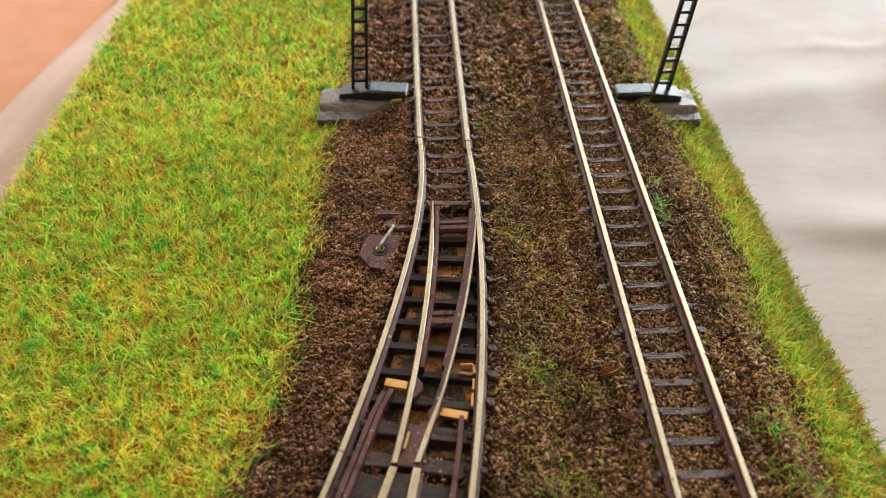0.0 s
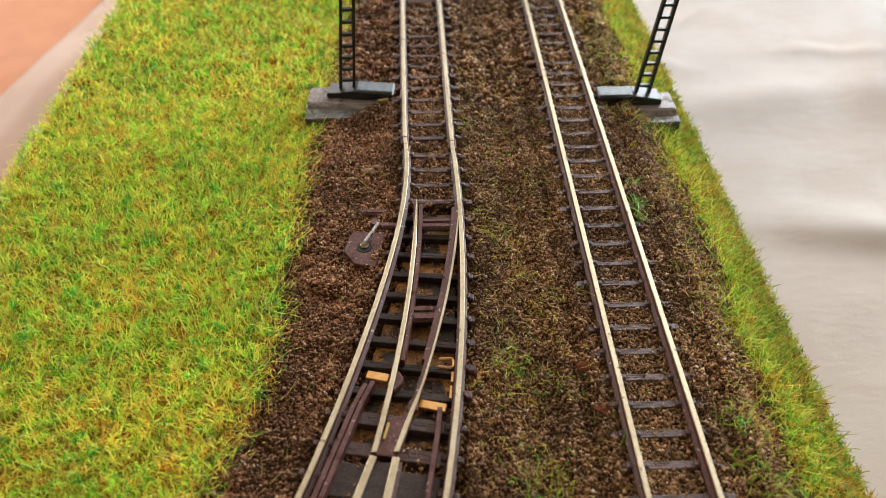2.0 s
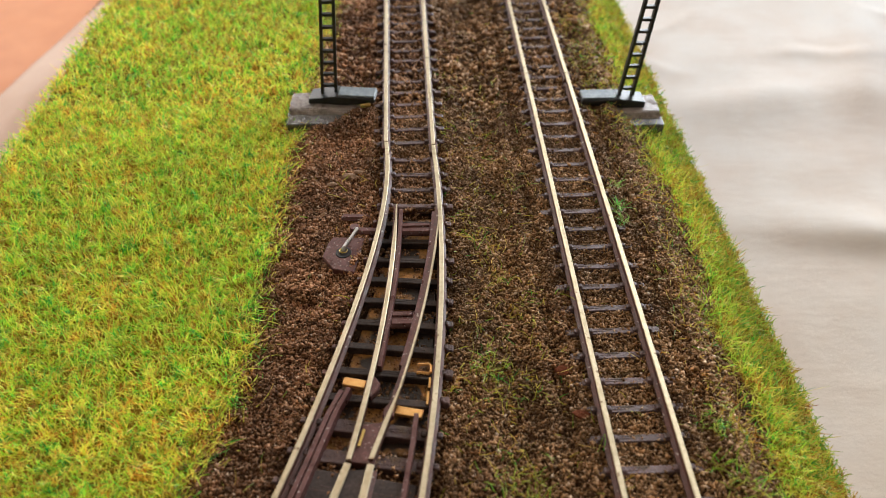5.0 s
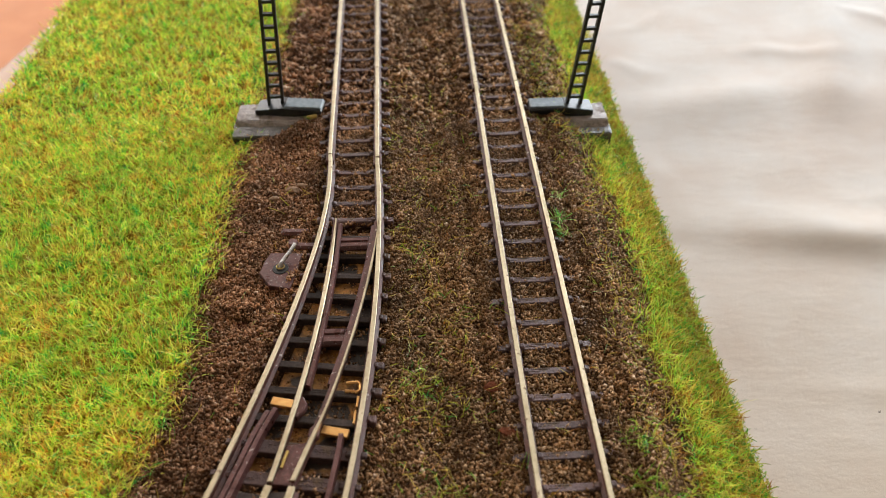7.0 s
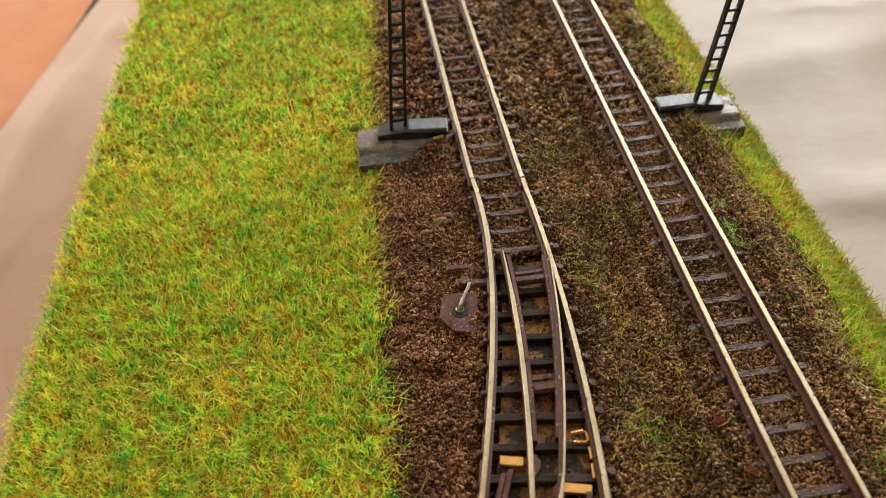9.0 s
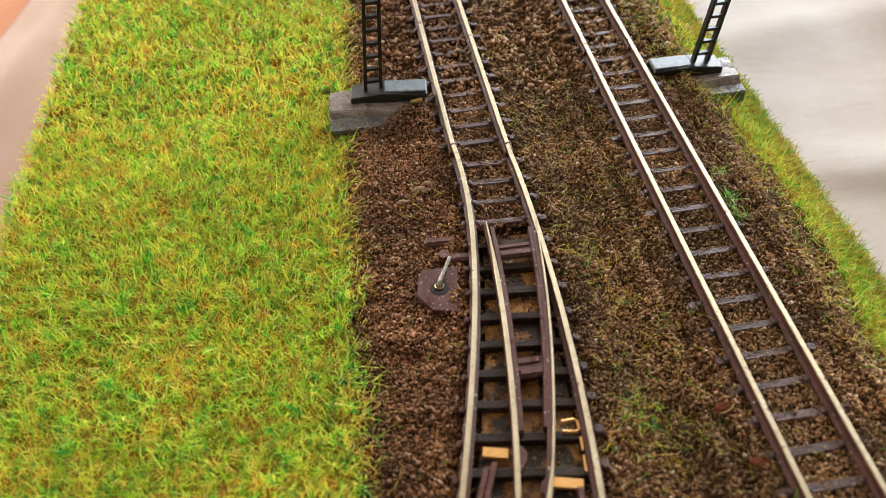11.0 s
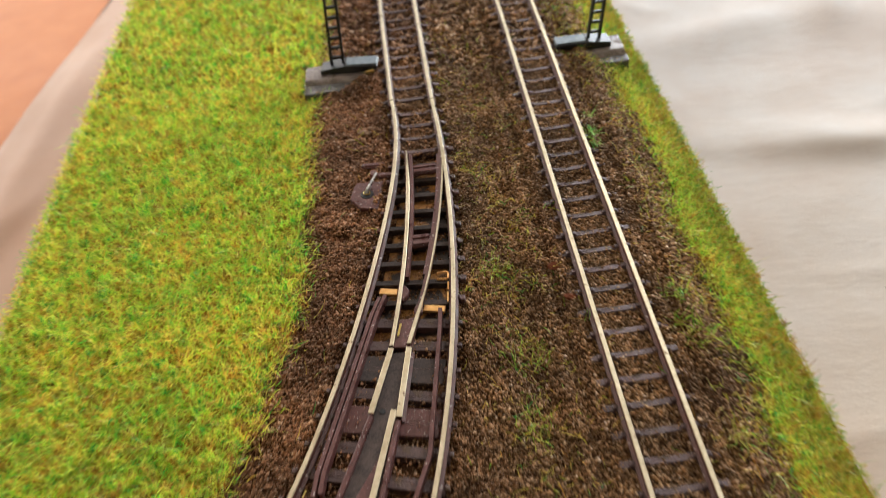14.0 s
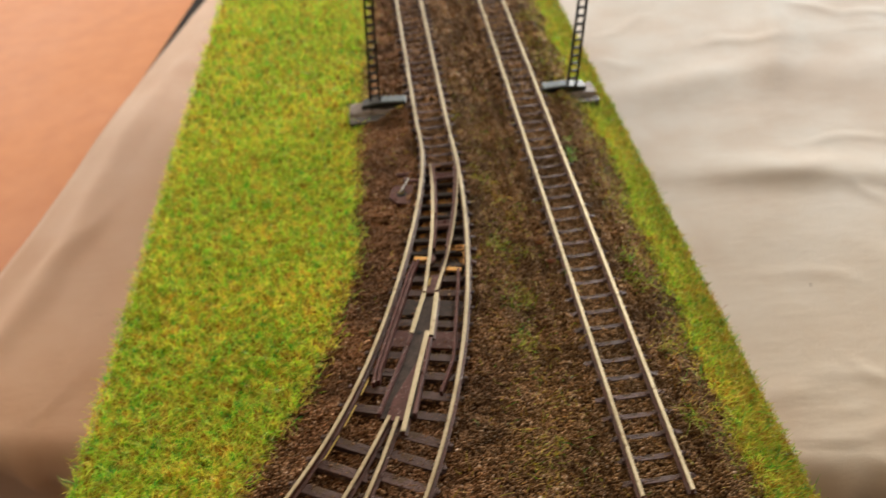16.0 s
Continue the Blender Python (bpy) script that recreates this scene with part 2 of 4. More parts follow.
CORK = paint("tan_underlay", (0.12, 0.050, 0.012), (0.68, 0.32, 0.068), 2.4, 0.28, relief=0.05, spots=((0.030, 0.015, 0.009), 1.6, 0.475))
BROWN = paint("brown_plastic", (0.060, 0.020, 0.017), (0.160, 0.060, 0.050), 5.0, 0.25, relief=0.012, rough_to=0.5, spots=((0.50, 0.42, 0.38), 21.0, 0.655))
STEEL = paint("steel_wire", (0.45, 0.45, 0.46), (0.65, 0.65, 0.66), 4.0, 0.22, 1.0, 0.002, 0.35)
BRASS = paint("brass_spring", (0.55, 0.40, 0.12), (0.75, 0.58, 0.22), 6.0, 0.3, 1.0, 0.002)
BLACK = paint("black_mast_plastic", (0.010, 0.011, 0.012), (0.030, 0.032, 0.034), 5.0, 0.35, relief=0.004)
# own dark grey, deepened for the shade on the plinth's near face
GREY = paint("shaded_grey_plinth", (0.040, 0.040, 0.037), (0.135, 0.122, 0.108), 2.6, 0.10, relief=0.05, rough_to=0.32, gloss=0.9)
# own blue-grey, made paler to carry the bright sheen on the top
PALE = paint("pale_sheen_blue_grey", (0.12, 0.15, 0.175), (0.25, 0.295, 0.325), 2.5, 0.30, relief=0.010, rough_to=0.55)
ORANGE = paint("orange_tabletop", (0.60, 0.215, 0.078), (0.69, 0.275, 0.11), 0.15, 0.60, relief=0.002, rough_to=0.7)
EDGESHADE = paint("dark_edge_shade", (0.030, 0.027, 0.027), (0.065, 0.060, 0.060), 1.5, 0.95, relief=0.02, gloss=0.05)
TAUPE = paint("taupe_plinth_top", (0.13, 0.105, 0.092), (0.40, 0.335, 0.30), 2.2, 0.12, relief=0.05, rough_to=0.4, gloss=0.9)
WOOD = paint("raw_plywood", (0.28, 0.18, 0.10), (0.42, 0.29, 0.17), 0.6, 0.7, relief=0.01)
CEILING = paint("warm_white_ceiling", (0.735, 0.67, 0.57), (0.77, 0.71, 0.61), 0.02, 0.9, relief=0.01)
WALL = paint("plaster_wall", (0.58, 0.53, 0.46), (0.64, 0.59, 0.52), 0.02, 0.9, relief=0.01)
FLOOR = paint("wooden_floor", (0.10, 0.055, 0.03), (0.18, 0.10, 0.06), 0.05, 0.5, relief=0.01)

# ---- plan, in centimetres: z 0 is the head of the left track's rails ----
FRONT, BACK, LEFT, RIGHT, TABLE = -13.5, 24.0, -12.2, 3.35, -8.0
RZ = -0.05  # rail head of the right track


def outer_x(y):
    """The outer stock rail of the turnout and the right rail behind it."""
    return np.where(np.asarray(y) < 0.6, -2.96574e-05 * y ** 4 -0.000196005 * y ** 3 -0.0131122 * y ** 2 -0.0437716 * y -2.82159, -2.8408 -0.013778 * np.asarray(y))


def inner_x(y):
    """The inner stock rail of the turnout and the left rail behind it."""
    return np.where(np.asarray(y) < 0.8, -0.000233808 * y ** 4 -0.0049904 * y ** 3 -0.0525136 * y ** 2 -0.0218196 * y -3.81577, -3.8551 -0.015957 * np.asarray(y))


def turf_edge(y):
    """Where the meadow ends and the ballast begins, by the left track."""
    return -5.95 - 0.15 * smoothstep(-8.5, -5.0, y) * smoothstep(3.0, 0.5, y) + 0.0495 * np.clip(y - 2, 0, 20) - 0.055 * np.clip(-3.5 - y, 0, 99) ** 1.85


def bank_edge(y):
    """Where the ballast of the right track ends and the grass of the bank begins."""
    return 1.97 + 0.22 * np.exp(-(((np.asarray(y, float) + 1.5) / 2.2) ** 2)) + 0.16 * wobble(np.asarray(y) * 0, y, 0.5)


def ground(x, y):
    """The height of the ground under grass and ballast."""
    x, y = np.asarray(x, float), np.asarray(y, float)
    z = -0.43 + 0.12 * smoothstep(-6.6, -5.0, x)
    z = z + 0.10 * np.exp(-(((x + 1.28) / 0.15) ** 2)) * (0.95 + 0.5 * wobble(x, y, 0.9, 4.0)) - 0.09 * np.exp(-(((x + 1.02) / 0.13) ** 2))
    z = z + 0.19 * np.exp(-(((x - 1.33) / 0.24) ** 2)) * (0.75 + 0.5 * wobble(x, y, 0.6, 9.0)) - 0.04 * np.exp(-(((x - 0.95) / 0.09) ** 2))
    z = z - 0.14 * np.exp(-(((x + 1.65) / 0.45) ** 2)) + 0.05 * np.exp(-(((x + 2.25) / 0.28) ** 2))
    z = z + 0.12 * np.exp(-(((x + 4.75) / 0.45) ** 2) - ((y - 1.75) / 0.45) ** 2) + 0.2 * np.exp(-(((x + 4.55) / 0.3) ** 2) - ((y - 2.1) / 0.3) ** 2)
    z = z - 0.28 * smoothstep(1.0, 2.1, x) - 0.78 * smoothstep(1.7, 3.45, x)
    z = z + 0.022 * wobble(x, y, 0.55) + 0.045 * wobble(x, y, 0.21, 7.0) * smoothstep(0.55, 0.8, np.abs(x + 0.03)) + 0.05 * wobble(x, y, 1.9, 2.0) * smoothstep(-4.8, -6.2, x)
    z = z + 0.10 * np.exp(-((np.abs(np.abs(x + 0.03) - 0.77) / 0.17) ** 2)) * (0.75 + 0.5 * wobble(x, y, 0.3, 6.0)) + 0.12 * np.exp(-(((x - inner_x(y) + 0.32) / 0.18) ** 2)) * (0.85 + 0.4 * wobble(x, y, 0.35, 3.0))
    z = z + 0.11 * np.exp(-(((x - outer_x(y) - 0.30) / 0.12) ** 2)) * (0.7 + 0.6 * wobble(x, y, 0.4, 2.0)) * (y < 8)
    z = z - 0.2 * smoothstep(0.03, 0.12, x - inner_x(y)) * smoothstep(0.03, 0.12, outer_x(y) - x) * smoothstep(-1.25, -1.45, y) * smoothstep(-6.7, -6.5, y)
    z = z - 0.16 * np.exp(-(((x + 5.16) / 0.20) ** 2) - ((y + 3.60) / 0.12) ** 2) + 0.08 * np.exp(-(((x + 5.16) / 0.24) ** 2) - ((y + 3.32) / 0.16) ** 2)
    z = z + 0.07 * np.exp(-(((x + 5.2) / 0.5) ** 2)) * (0.6 + 0.6 * wobble(x, y, 1.1, 5.0))
    return z


# ---- room, table, cloth ----
def room():
    # unseen shell; its depth and tones are set for the bounced light
    x0, x1, y0, y1, z0, z1, w = -240, 240, -480, 176, -83, 168, 10
    bm = bmesh.new()
    box(bm, x0 - w, x1 + w, y0 - w, y1 + w, z0 - 5, z0)
    tagged(part("floor", bm, FLOOR), "dark brown wooden floor of the room", "floor", kind="structure")
    bm = bmesh.new()
    box(bm, x0 - w, x1 + w, y0 - w, y1 + w, z1, z1 + 5)
    tagged(part("ceiling", bm, CEILING), "plain light plaster ceiling", "ceiling", kind="structure")
    for name, a in (("wall_west", (x0 - w, x0, y0, y1, z0, z1)), ("wall_east", (x1, x1 + w, y0, y1, z0, z1)), ("wall_south", (x0 - w, x1 + w, y0 - w, y0, z0, z1))):
        bm = bmesh.new()
        box(bm, *a)
        tagged(part(name, bm, WALL), "plain cream plaster wall", "wall", kind="structure")
    bm = bmesh.new()
    wz0, wz1 = 2, 154
    for a in ((x0 - w, -208, z0, z1), (-52, 52, z0, z1), (208, x1 + w, z0, z1), (-208, -52, z0, wz0), (-208, -52, wz1, z1), (52, 208, z0, wz0), (52, 208, wz1, z1)):
        box(bm, a[0], a[1], y1, y1 + w, a[2], a[3])
    tagged(part("wall_north", bm, WALL), "unseen cream plaster wall with two openings for the added window lamps", "wall", kind="structure")


THETA = radians(-10.6)


def table_xy(u, v):
    """From along and away of the table's front edge to the plan."""
    return (u * math.cos(THETA) - v * math.sin(THETA), -6.4 + u * math.sin(THETA) + v * math.cos(THETA))


def table():
    ob = thing("table", (0, 20, -83), "orange-topped table under a pale cloth", "table")
    bm = bmesh.new()
    prism(bm, [table_xy(u, v) for u, v in ((-75, 3), (60, 3), (60, 80), (-75, 80))], -11.0, TABLE - 0.25, 0.2)
    part("tabletop", bm, ORANGE, ob, "smooth orange tabletop")
    # dark strip added where shade falls along the cloth's edge
    bm = bmesh.new()
    prism(bm, [table_xy(u, v) for u, v in ((-25.3, 23), (-24.8, 23), (-24.8, 79), (-27.4, 79), (-26.1, 37), (-25.7, 30))], TABLE - 0.245, TABLE - 0.2)
    part("edge_band", bm, EDGESHADE, ob, "dark strip on the tabletop in place of shade along the cloth")
    for u, v in ((-70, 14), (55, 14), (55, 75), (-70, 75)):
        x, y = table_xy(u, v)
        bm = bmesh.new()
        box(bm, x - 2.5, x + 2.5, y - 2.5, y + 2.5, -83, -11, 0.2, -10.6)
        part("leg", bm, WOOD, ob)


def cloth():
    """A crumpled cotton cloth, which hangs over the table's front edge."""
    us = np.concatenate([np.linspace(-25.0, -8, 56), np.linspace(-7.8, 3, 14), np.linspace(3.1, 30, 160), np.linspace(30.4, 48, 30)])
    vs = np.concatenate([np.linspace(-10, -3.2, 24), np.linspace(-3.0, 34, 200), np.linspace(34.4, 45, 24)])
    U, V = np.meshgrid(us, vs)
    U = U + (0.25 * wobble(V, U * 0, 6.0) - 4.5 * smoothstep(2.5, 0, V)) * (U < -23)
    c, s = math.cos(THETA), math.sin(THETA)
    Vt = np.maximum(V, 0)
    X, Y = U * c - Vt * s, -6.4 + U * s + Vt * c
    Z = TABLE + 0.10 * wobble(U, V, 4.5) + 0.05 * wobble(U, V, 1.6, 3.0)
    # folds that run along the table
    d = V - 13.8 - 0.5 * wobble(U, U * 0, 6.0)
    Z = Z + 0.31 * np.where(d > 0, np.exp(-((d / 1.5) ** 2)), np.exp(-((d / 0.8) ** 2))) * smoothstep(2, 6, U) * smoothstep(25, 15, U) * (0.8 + 0.4 * wobble(U, V, 2.5, 2.0))
    Z = Z + 0.42 * np.exp(-(((V - 21.8 - 0.28 * (U - 7) - 0.8 * wobble(U, U * 0, 5.0)) / 1.5) ** 2)) * smoothstep(1, 8, U) * smoothstep(22, 14, U) * (0.7 + 0.6 * wobble(U, V, 3.5, 5.0))
    Z = Z + 0.4 * np.exp(-(((U - 13 - 0.2 * (V - 30) - 0.8 * wobble(V, V * 0, 4.0)) / 1.2) ** 2)) * smoothstep(20, 26, V)
    # small creases, each a short soft ridge
    for k in range(46):
        cu, cv = rng.uniform(3, 34), rng.uniform(-1, 34)
        an, le, wi = rng.normal(0.25, 0.6), rng.uniform(0.8, 3.0), rng.uniform(0.3, 0.7)
        p = (U - cu) * math.cos(an) + (V - cv) * math.sin(an)
        q = (V - cv) * math.cos(an) - (U - cu) * math.sin(an) + 0.25 * np.sin(p * 1.3 + k)
        Z = Z + rng.uniform(-0.03, 0.06) * wi / 0.3 * np.exp(-((p / le) ** 2) - (q / wi) ** 2) * (V > -0.2)
    for k in range(60):
        cu, cv = rng.uniform(8, 24), rng.uniform(-2.0, 4.5)
        an, le, wi = rng.normal(0.35, 0.5), rng.uniform(0.5, 1.6), rng.uniform(0.18, 0.35)
        p = (U - cu) * math.cos(an) + (V - cv) * math.sin(an)
        q = (V - cv) * math.cos(an) - (U - cu) * math.sin(an) + 0.2 * np.sin(p * 1.7 + k)
        Z = Z + rng.uniform(0.02, 0.07) * np.exp(-((p / le) ** 2) - (q / wi) ** 2)
    for k in range(26):
        cu, cv = rng.uniform(-23, -10), rng.uniform(0, 40)
        an, le, wi = rng.normal(1.35, 0.3), rng.uniform(1.5, 5.0), rng.uniform(0.2, 0.6)
        p = (U - cu) * math.cos(an) + (V - cv) * math.sin(an)
        q = (V - cv) * math.cos(an) - (U - cu) * math.sin(an) + 0.3 * np.sin(p * 0.9 + k)
        Z = Z + rng.uniform(-0.05, 0.12) * np.exp(-((p / le) ** 2) - (q / wi) ** 2) * (V > -0.2)
    Z = Z + 0.35 * np.exp(-(((U + 22.9 - 0.6 * wobble(V, V * 0, 5.0)) / 0.7) ** 2)) * smoothstep(0, 6, V)
    # over the front edge it bends down in a soft round and hangs
    R = 1.2
    arc = np.maximum(-0.4 - V, 0)
    ang = np.minimum(arc / R, math.pi / 2)
    fall = np.maximum(arc - R * math.pi / 2, 0)
    hang = smoothstep(-0.6, -3.2, V)
    rid = 0.5 * np.exp(-(((U + 20.5 + 0.9 * V + 0.12 * V * V) / 0.4) ** 2)) + 0.4 * np.exp(-(((U + 17.2 + 1.6 * V) / 0.35) ** 2)) + 0.5 * np.exp(-(((U - 9.5 - 0.8 * V) / 0.4) ** 2)) + 0.12 * wobble(U, V, 0.8, 4.0)
    out = np.where(arc > 0, -0.4 - R * np.sin(ang), V) - rid * hang + 0.25 * fall
    X = U * c - out * s
    Y = -6.4 + U * s + out * c
    Z = Z - R * (1 - np.cos(ang)) - fall
    verts = np.stack([X, Y, Z], -1).reshape(-1, 3)
    n, m = V.shape
    a = (np.arange(n - 1)[:, None] * m + np.arange(m - 1)).ravel()
    tris = np.concatenate([np.stack([a, a + 1, a + m + 1], 1), np.stack([a, a + m + 1, a + m], 1)])
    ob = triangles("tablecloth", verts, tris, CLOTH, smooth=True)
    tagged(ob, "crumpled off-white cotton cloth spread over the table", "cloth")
    mod = ob.modifiers.new("thickness", "SOLIDIFY")
    mod.thickness, mod.offset = 0.0012, -1


room()
table()
cloth()


# ---- the board and its ground ----
def base_board():
    bm = bmesh.new()
    box(bm, LEFT + 0.05, RIGHT - 0.05, FRONT + 0.05, BACK, TABLE + 0.02, -1.7, 0.05)
    tagged(part("base_board", bm, WOOD), "raw wooden base block of a model railway", "base board", kind="structure")


def terrain():
    xs = np.concatenate([np.linspace(LEFT, -7, 40), np.linspace(-6.95, RIGHT, 170)])
    ys = np.linspace(FRONT, BACK, 330)
    X, Y = np.meshgrid(xs, ys)
    Z = ground(X, Y) - 0.048 * (X > turf_edge(Y)) * (X < bank_edge(Y))
    edge = (X < LEFT + 0.01) | (X > RIGHT - 0.01) | (Y < FRONT + 0.01) | (Y > BACK - 0.01)
    Z = np.where(edge, -1.75, Z)
    verts = np.stack([X, Y, Z], -1).reshape(-1, 3)
    n, m = X.shape
    a = (np.arange(n - 1)[:, None] * m + np.arange(m - 1)).ravel()
    tris = np.concatenate([np.stack([a, a + 1, a + m + 1], 1), np.stack([a, a + m + 1, a + m], 1)])
    ob = triangles("ground", verts, tris, [SOIL, TURF], smooth=True)
    mid = verts[tris].mean(1)
    green = (mid[:, 0] < turf_edge(mid[:, 1])) | (mid[:, 0] > bank_edge(mid[:, 1]))
    ob.data.polygons.foreach_set("material_index", green.astype(np.int32))
    tagged(ob, "brown earth and green turf ground of a model railway board", "ground", kind="structure")


base_board()
terrain()

# ---- track ----
HEADP = [(-0.04, -0.03), (-0.04, -0.010), (-0.030, 0.0), (0.030, 0.0), (0.04, -0.010), (0.04, -0.03)]
WEBP = [(-0.085, -0.20), (-0.085, -0.175), (-0.03, -0.15), (-0.03, -0.06), (-0.047, -0.032), (0.047, -0.032), (0.03, -0.06), (0.03, -0.15), (0.085, -0.175), (0.085, -0.20)]


def rail(path, parent, name="rail", label="", broad=1.0):
    bm = bmesh.new()
    sweep(bm, WEBP, path)
    web = part(name, bm, RAILPAINT, parent, label or "rail with brown-painted sides")
    bm = bmesh.new()
    sweep(bm, [(a * broad, b) for a, b in HEADP], [Vector(p) + Vector((0, 0, 0.002)) for p in path])
    part("rail_head", bm, RAILTOP, web, "bare worn metal rail head")
    return web


def sleeper_mesh(name, length, rails_at, mat, half=0.068):
    """A sleeper with its chairs, about its own middle; its top is 2 mm under the rail head."""
    bm = bmesh.new()
    box(bm, -length / 2, length / 2, -half, half, -0.36, -0.195, 0.012, taper=0.06)
    for r in rails_at:
        for s in (-1, 1):
            box(bm, r + s * 0.115 - 0.05, r + s * 0.115 + 0.05, -0.058, 0.058, -0.20, -0.150, 0.014, taper=0.25)
    for k in range(3):
        a, b = sorted(random.uniform(-0.48, 0.48) * length for _ in range(2))
        box(bm, min(a, b - 0.3), b, -0.046 + 0.036 * k, -0.036 + 0.036 * k, -0.2, -0.1895, 0.003)
    bmesh.ops.scale(bm, verts=bm.verts, vec=(CM, CM, CM))
    me = bpy.data.meshes.new(name)
    bm.to_mesh(me)
    bm.free()
    me.materials.append(mat)
    return me


def put_sleeper(me, parent, x, y, z, turn):
    ob = new("sleeper", me)
    ob.parent = parent
    jig = random.uniform(-0.6, 0.6)
    ob.matrix_local = Matrix.Translation((Vector((x, y, z)) - BASE[parent]) * CM) @ Matrix.Rotation(radians(turn + jig), 4, "Z")
    return ob


def centre_right(y):
    return -0.012 - 0.000375 * np.clip(y - 3.6, 0, 99) ** 2


def track_right():
    plain = sleeper_mesh("sleeper", 1.66, (-0.49, 0.49), SLEEPER)
    for y0, y1 in ((-13.05, 3.58), (3.61, BACK - 0.4)):
        ob = thing("track", (0, (y0 + y1) / 2, -0.4), "straight model railway track with dark brown sleepers", "railway track", "model railway tracks")
        ys = np.linspace(y0, y1, 40)
        for s in (-0.49, 0.49):
            rail([(centre_right(y) + s, y, RZ) for y in ys], ob)
        if y0 < 0:
            for s in (-0.49, 0.49):
                bm = bmesh.new()
                box(bm, centre_right(y1) + s - 0.085, centre_right(y1) + s + 0.085, y1 - 0.19, y1 + 0.2, RZ - 0.19, RZ - 0.055, 0.02)
                part("rail_joiner", bm, RAILPAINT, ob, "brown rail joiner sleeve")
        k = math.ceil((y0 - 0.05 + 4.97) / 0.512)
        while -4.97 + 0.512 * k < y1:
            put_sleeper(plain, ob, float(centre_right(-4.97 + 0.512 * k)), -4.97 + 0.512 * k, RZ, 0)
            k += 1


def track_left():
    plain = sleeper_mesh("sleeper", 1.66, (-0.49, 0.49), SLEEPER)
    y0, y1 = 0.72, BACK - 0.4
    ob = thing("track", (-3.4, 12, -0.4), "straight model railway track with dark brown sleepers", "railway track", "model railway tracks")
    ys = np.linspace(y0, y1, 40)
    for f in (inner_x, outer_x):
        rail([(f(y), y + (0.08 if f is inner_x else -0.08), 0) for y in ys], ob)
    y = 1.0
    while y < y1:
        put_sleeper(plain, ob, float(inner_x(y) + outer_x(y)) / 2, y, 0, 1.5)
        y += 0.512


def turnout():
    ob = thing("turnout", (-4.0, -6, -0.4), "curved model railway turnout, points set to the outer road", "railway turnout")
    ys = np.linspace(0.68, FRONT + 0.3, 60)
    rail([(inner_x(y), y + 0.08 * (y > 0), 0) for y in ys], ob, "stock_rail", "inner stock rail, brown sides")
    rail([(outer_x(y), y - 0.08 * (y > 0), 0) for y in ys], ob, "stock_rail", "outer stock rail, brown sides")

    def blade_l(y):
        return -0.0183386 * y ** 2 -0.0361702 * y -3.634

    def blade_r(y):
        return -0.0241441 * y ** 2 +0.00455337 * y -2.76723

    for f, y0 in ((blade_l, -1.32), (blade_r, -1.42)):
        side = 1 if f is blade_l else -1
        bm = bmesh.new()
        sweep(bm, [(-0.03, -0.2), (-0.03, -0.03), (0.045, -0.03), (0.045, -0.2)], [(f(y) - 0.008, y, 0) for y in np.linspace(y0, -6.84, 24)])
        web = part("switch_blade", bm, RAILPAINT, ob, "moving blade with a brown plastic web")
        bm = bmesh.new()
        path = np.linspace(y0, -6.84, 24)
        rings = []
        for i, y in enumerate(path):
            w = (0.012 + 0.026 * min(1, i / 5)) * (1.0 if side > 0 else 0.55 + 0.45 * smoothstep(-5.6, -6.4, y))
            x = f(y) + (0.0 if side > 0 else 0.03 * smoothstep(-6.4, -5.6, y))
            rings.append([bm.verts.new(p) for p in ((x - w, y, -0.048), (x - w, y, -0.008), (x - w * 0.7, y, 0.002), (x + w * 0.7, y, 0.002), (x + w, y, -0.008), (x + w, y, -0.048))])
        for a, b in zip(rings, rings[1:]):
            for i in range(6):
                bm.faces.new((a[i], a[(i + 1) % 6], b[(i + 1) % 6], b[i]))
        bm.faces.new(rings[0])
        bm.faces.new(rings[-1])
        part("rail_head", bm, RAILTOP, web, "bare worn metal rail head")
        # plastic flange on the inner side of the blade
        bm = bmesh.new()
        sweep(bm, [(-0.04, -0.19), (-0.04, -0.06), (-0.03, -0.045), (0.03, -0.045), (0.04, -0.06), (0.04, -0.19)], [(f(y) + side * (0.082 if side > 0 else 0.07), y, 0) for y in np.linspace(y0 - 0.1, -5.2, 20)])
        part("flange", bm, BROWN, web, "brown plastic flange")
    # stretcher bars
    for y, h in ((-1.95, 0.3), (-4.2, 0.34)):
        bm = bmesh.new()
        box(bm, blade_l(y) + 0.03, blade_r(y) - 0.03, y - h / 2, y + h / 2, -0.17, -0.085, 0.025)
        box(bm, blade_l(y) + 0.12, blade_r(y) - 0.12, y - h / 2.2, y - h / 9, -0.09, -0.05, 0.02)
        box(bm, blade_l(y) + 0.12, blade_r(y) - 0.12, y + h / 9, y + h / 2.2, -0.09, -0.06, 0.02)
        part("stretcher_bar", bm, BROWN, ob, "glossy brown plastic stretcher bar")
    bm = bmesh.new()
    prism(bm, [(-4.00, -5.32), (-3.90, -5.40), (-3.84, -5.52), (-3.87, -5.63), (-3.97, -5.76), (-4.05, -5.72)], -0.17, -0.075, 0.015)
    prism(bm, [(-3.60, -5.78), (-3.63, -6.10), (-3.72, -6.18), (-3.79, -6.08), (-3.77, -5.96), (-3.69, -5.88)], -0.17, -0.075, 0.015)
    prism(bm, [(-4.08, -6.25), (-3.72, -6.2), (-3.92, -6.9), (-4.22, -6.85)], -0.19, -0.06, 0.01)
    part("blade_heel", bm, BROWN, ob, "brown plastic heel with two hooked lugs")
    bm = bmesh.new()
    box(bm, -4.10, -4.06, -6.62, -6.34, -0.062, -0.03, 0.005, -14)
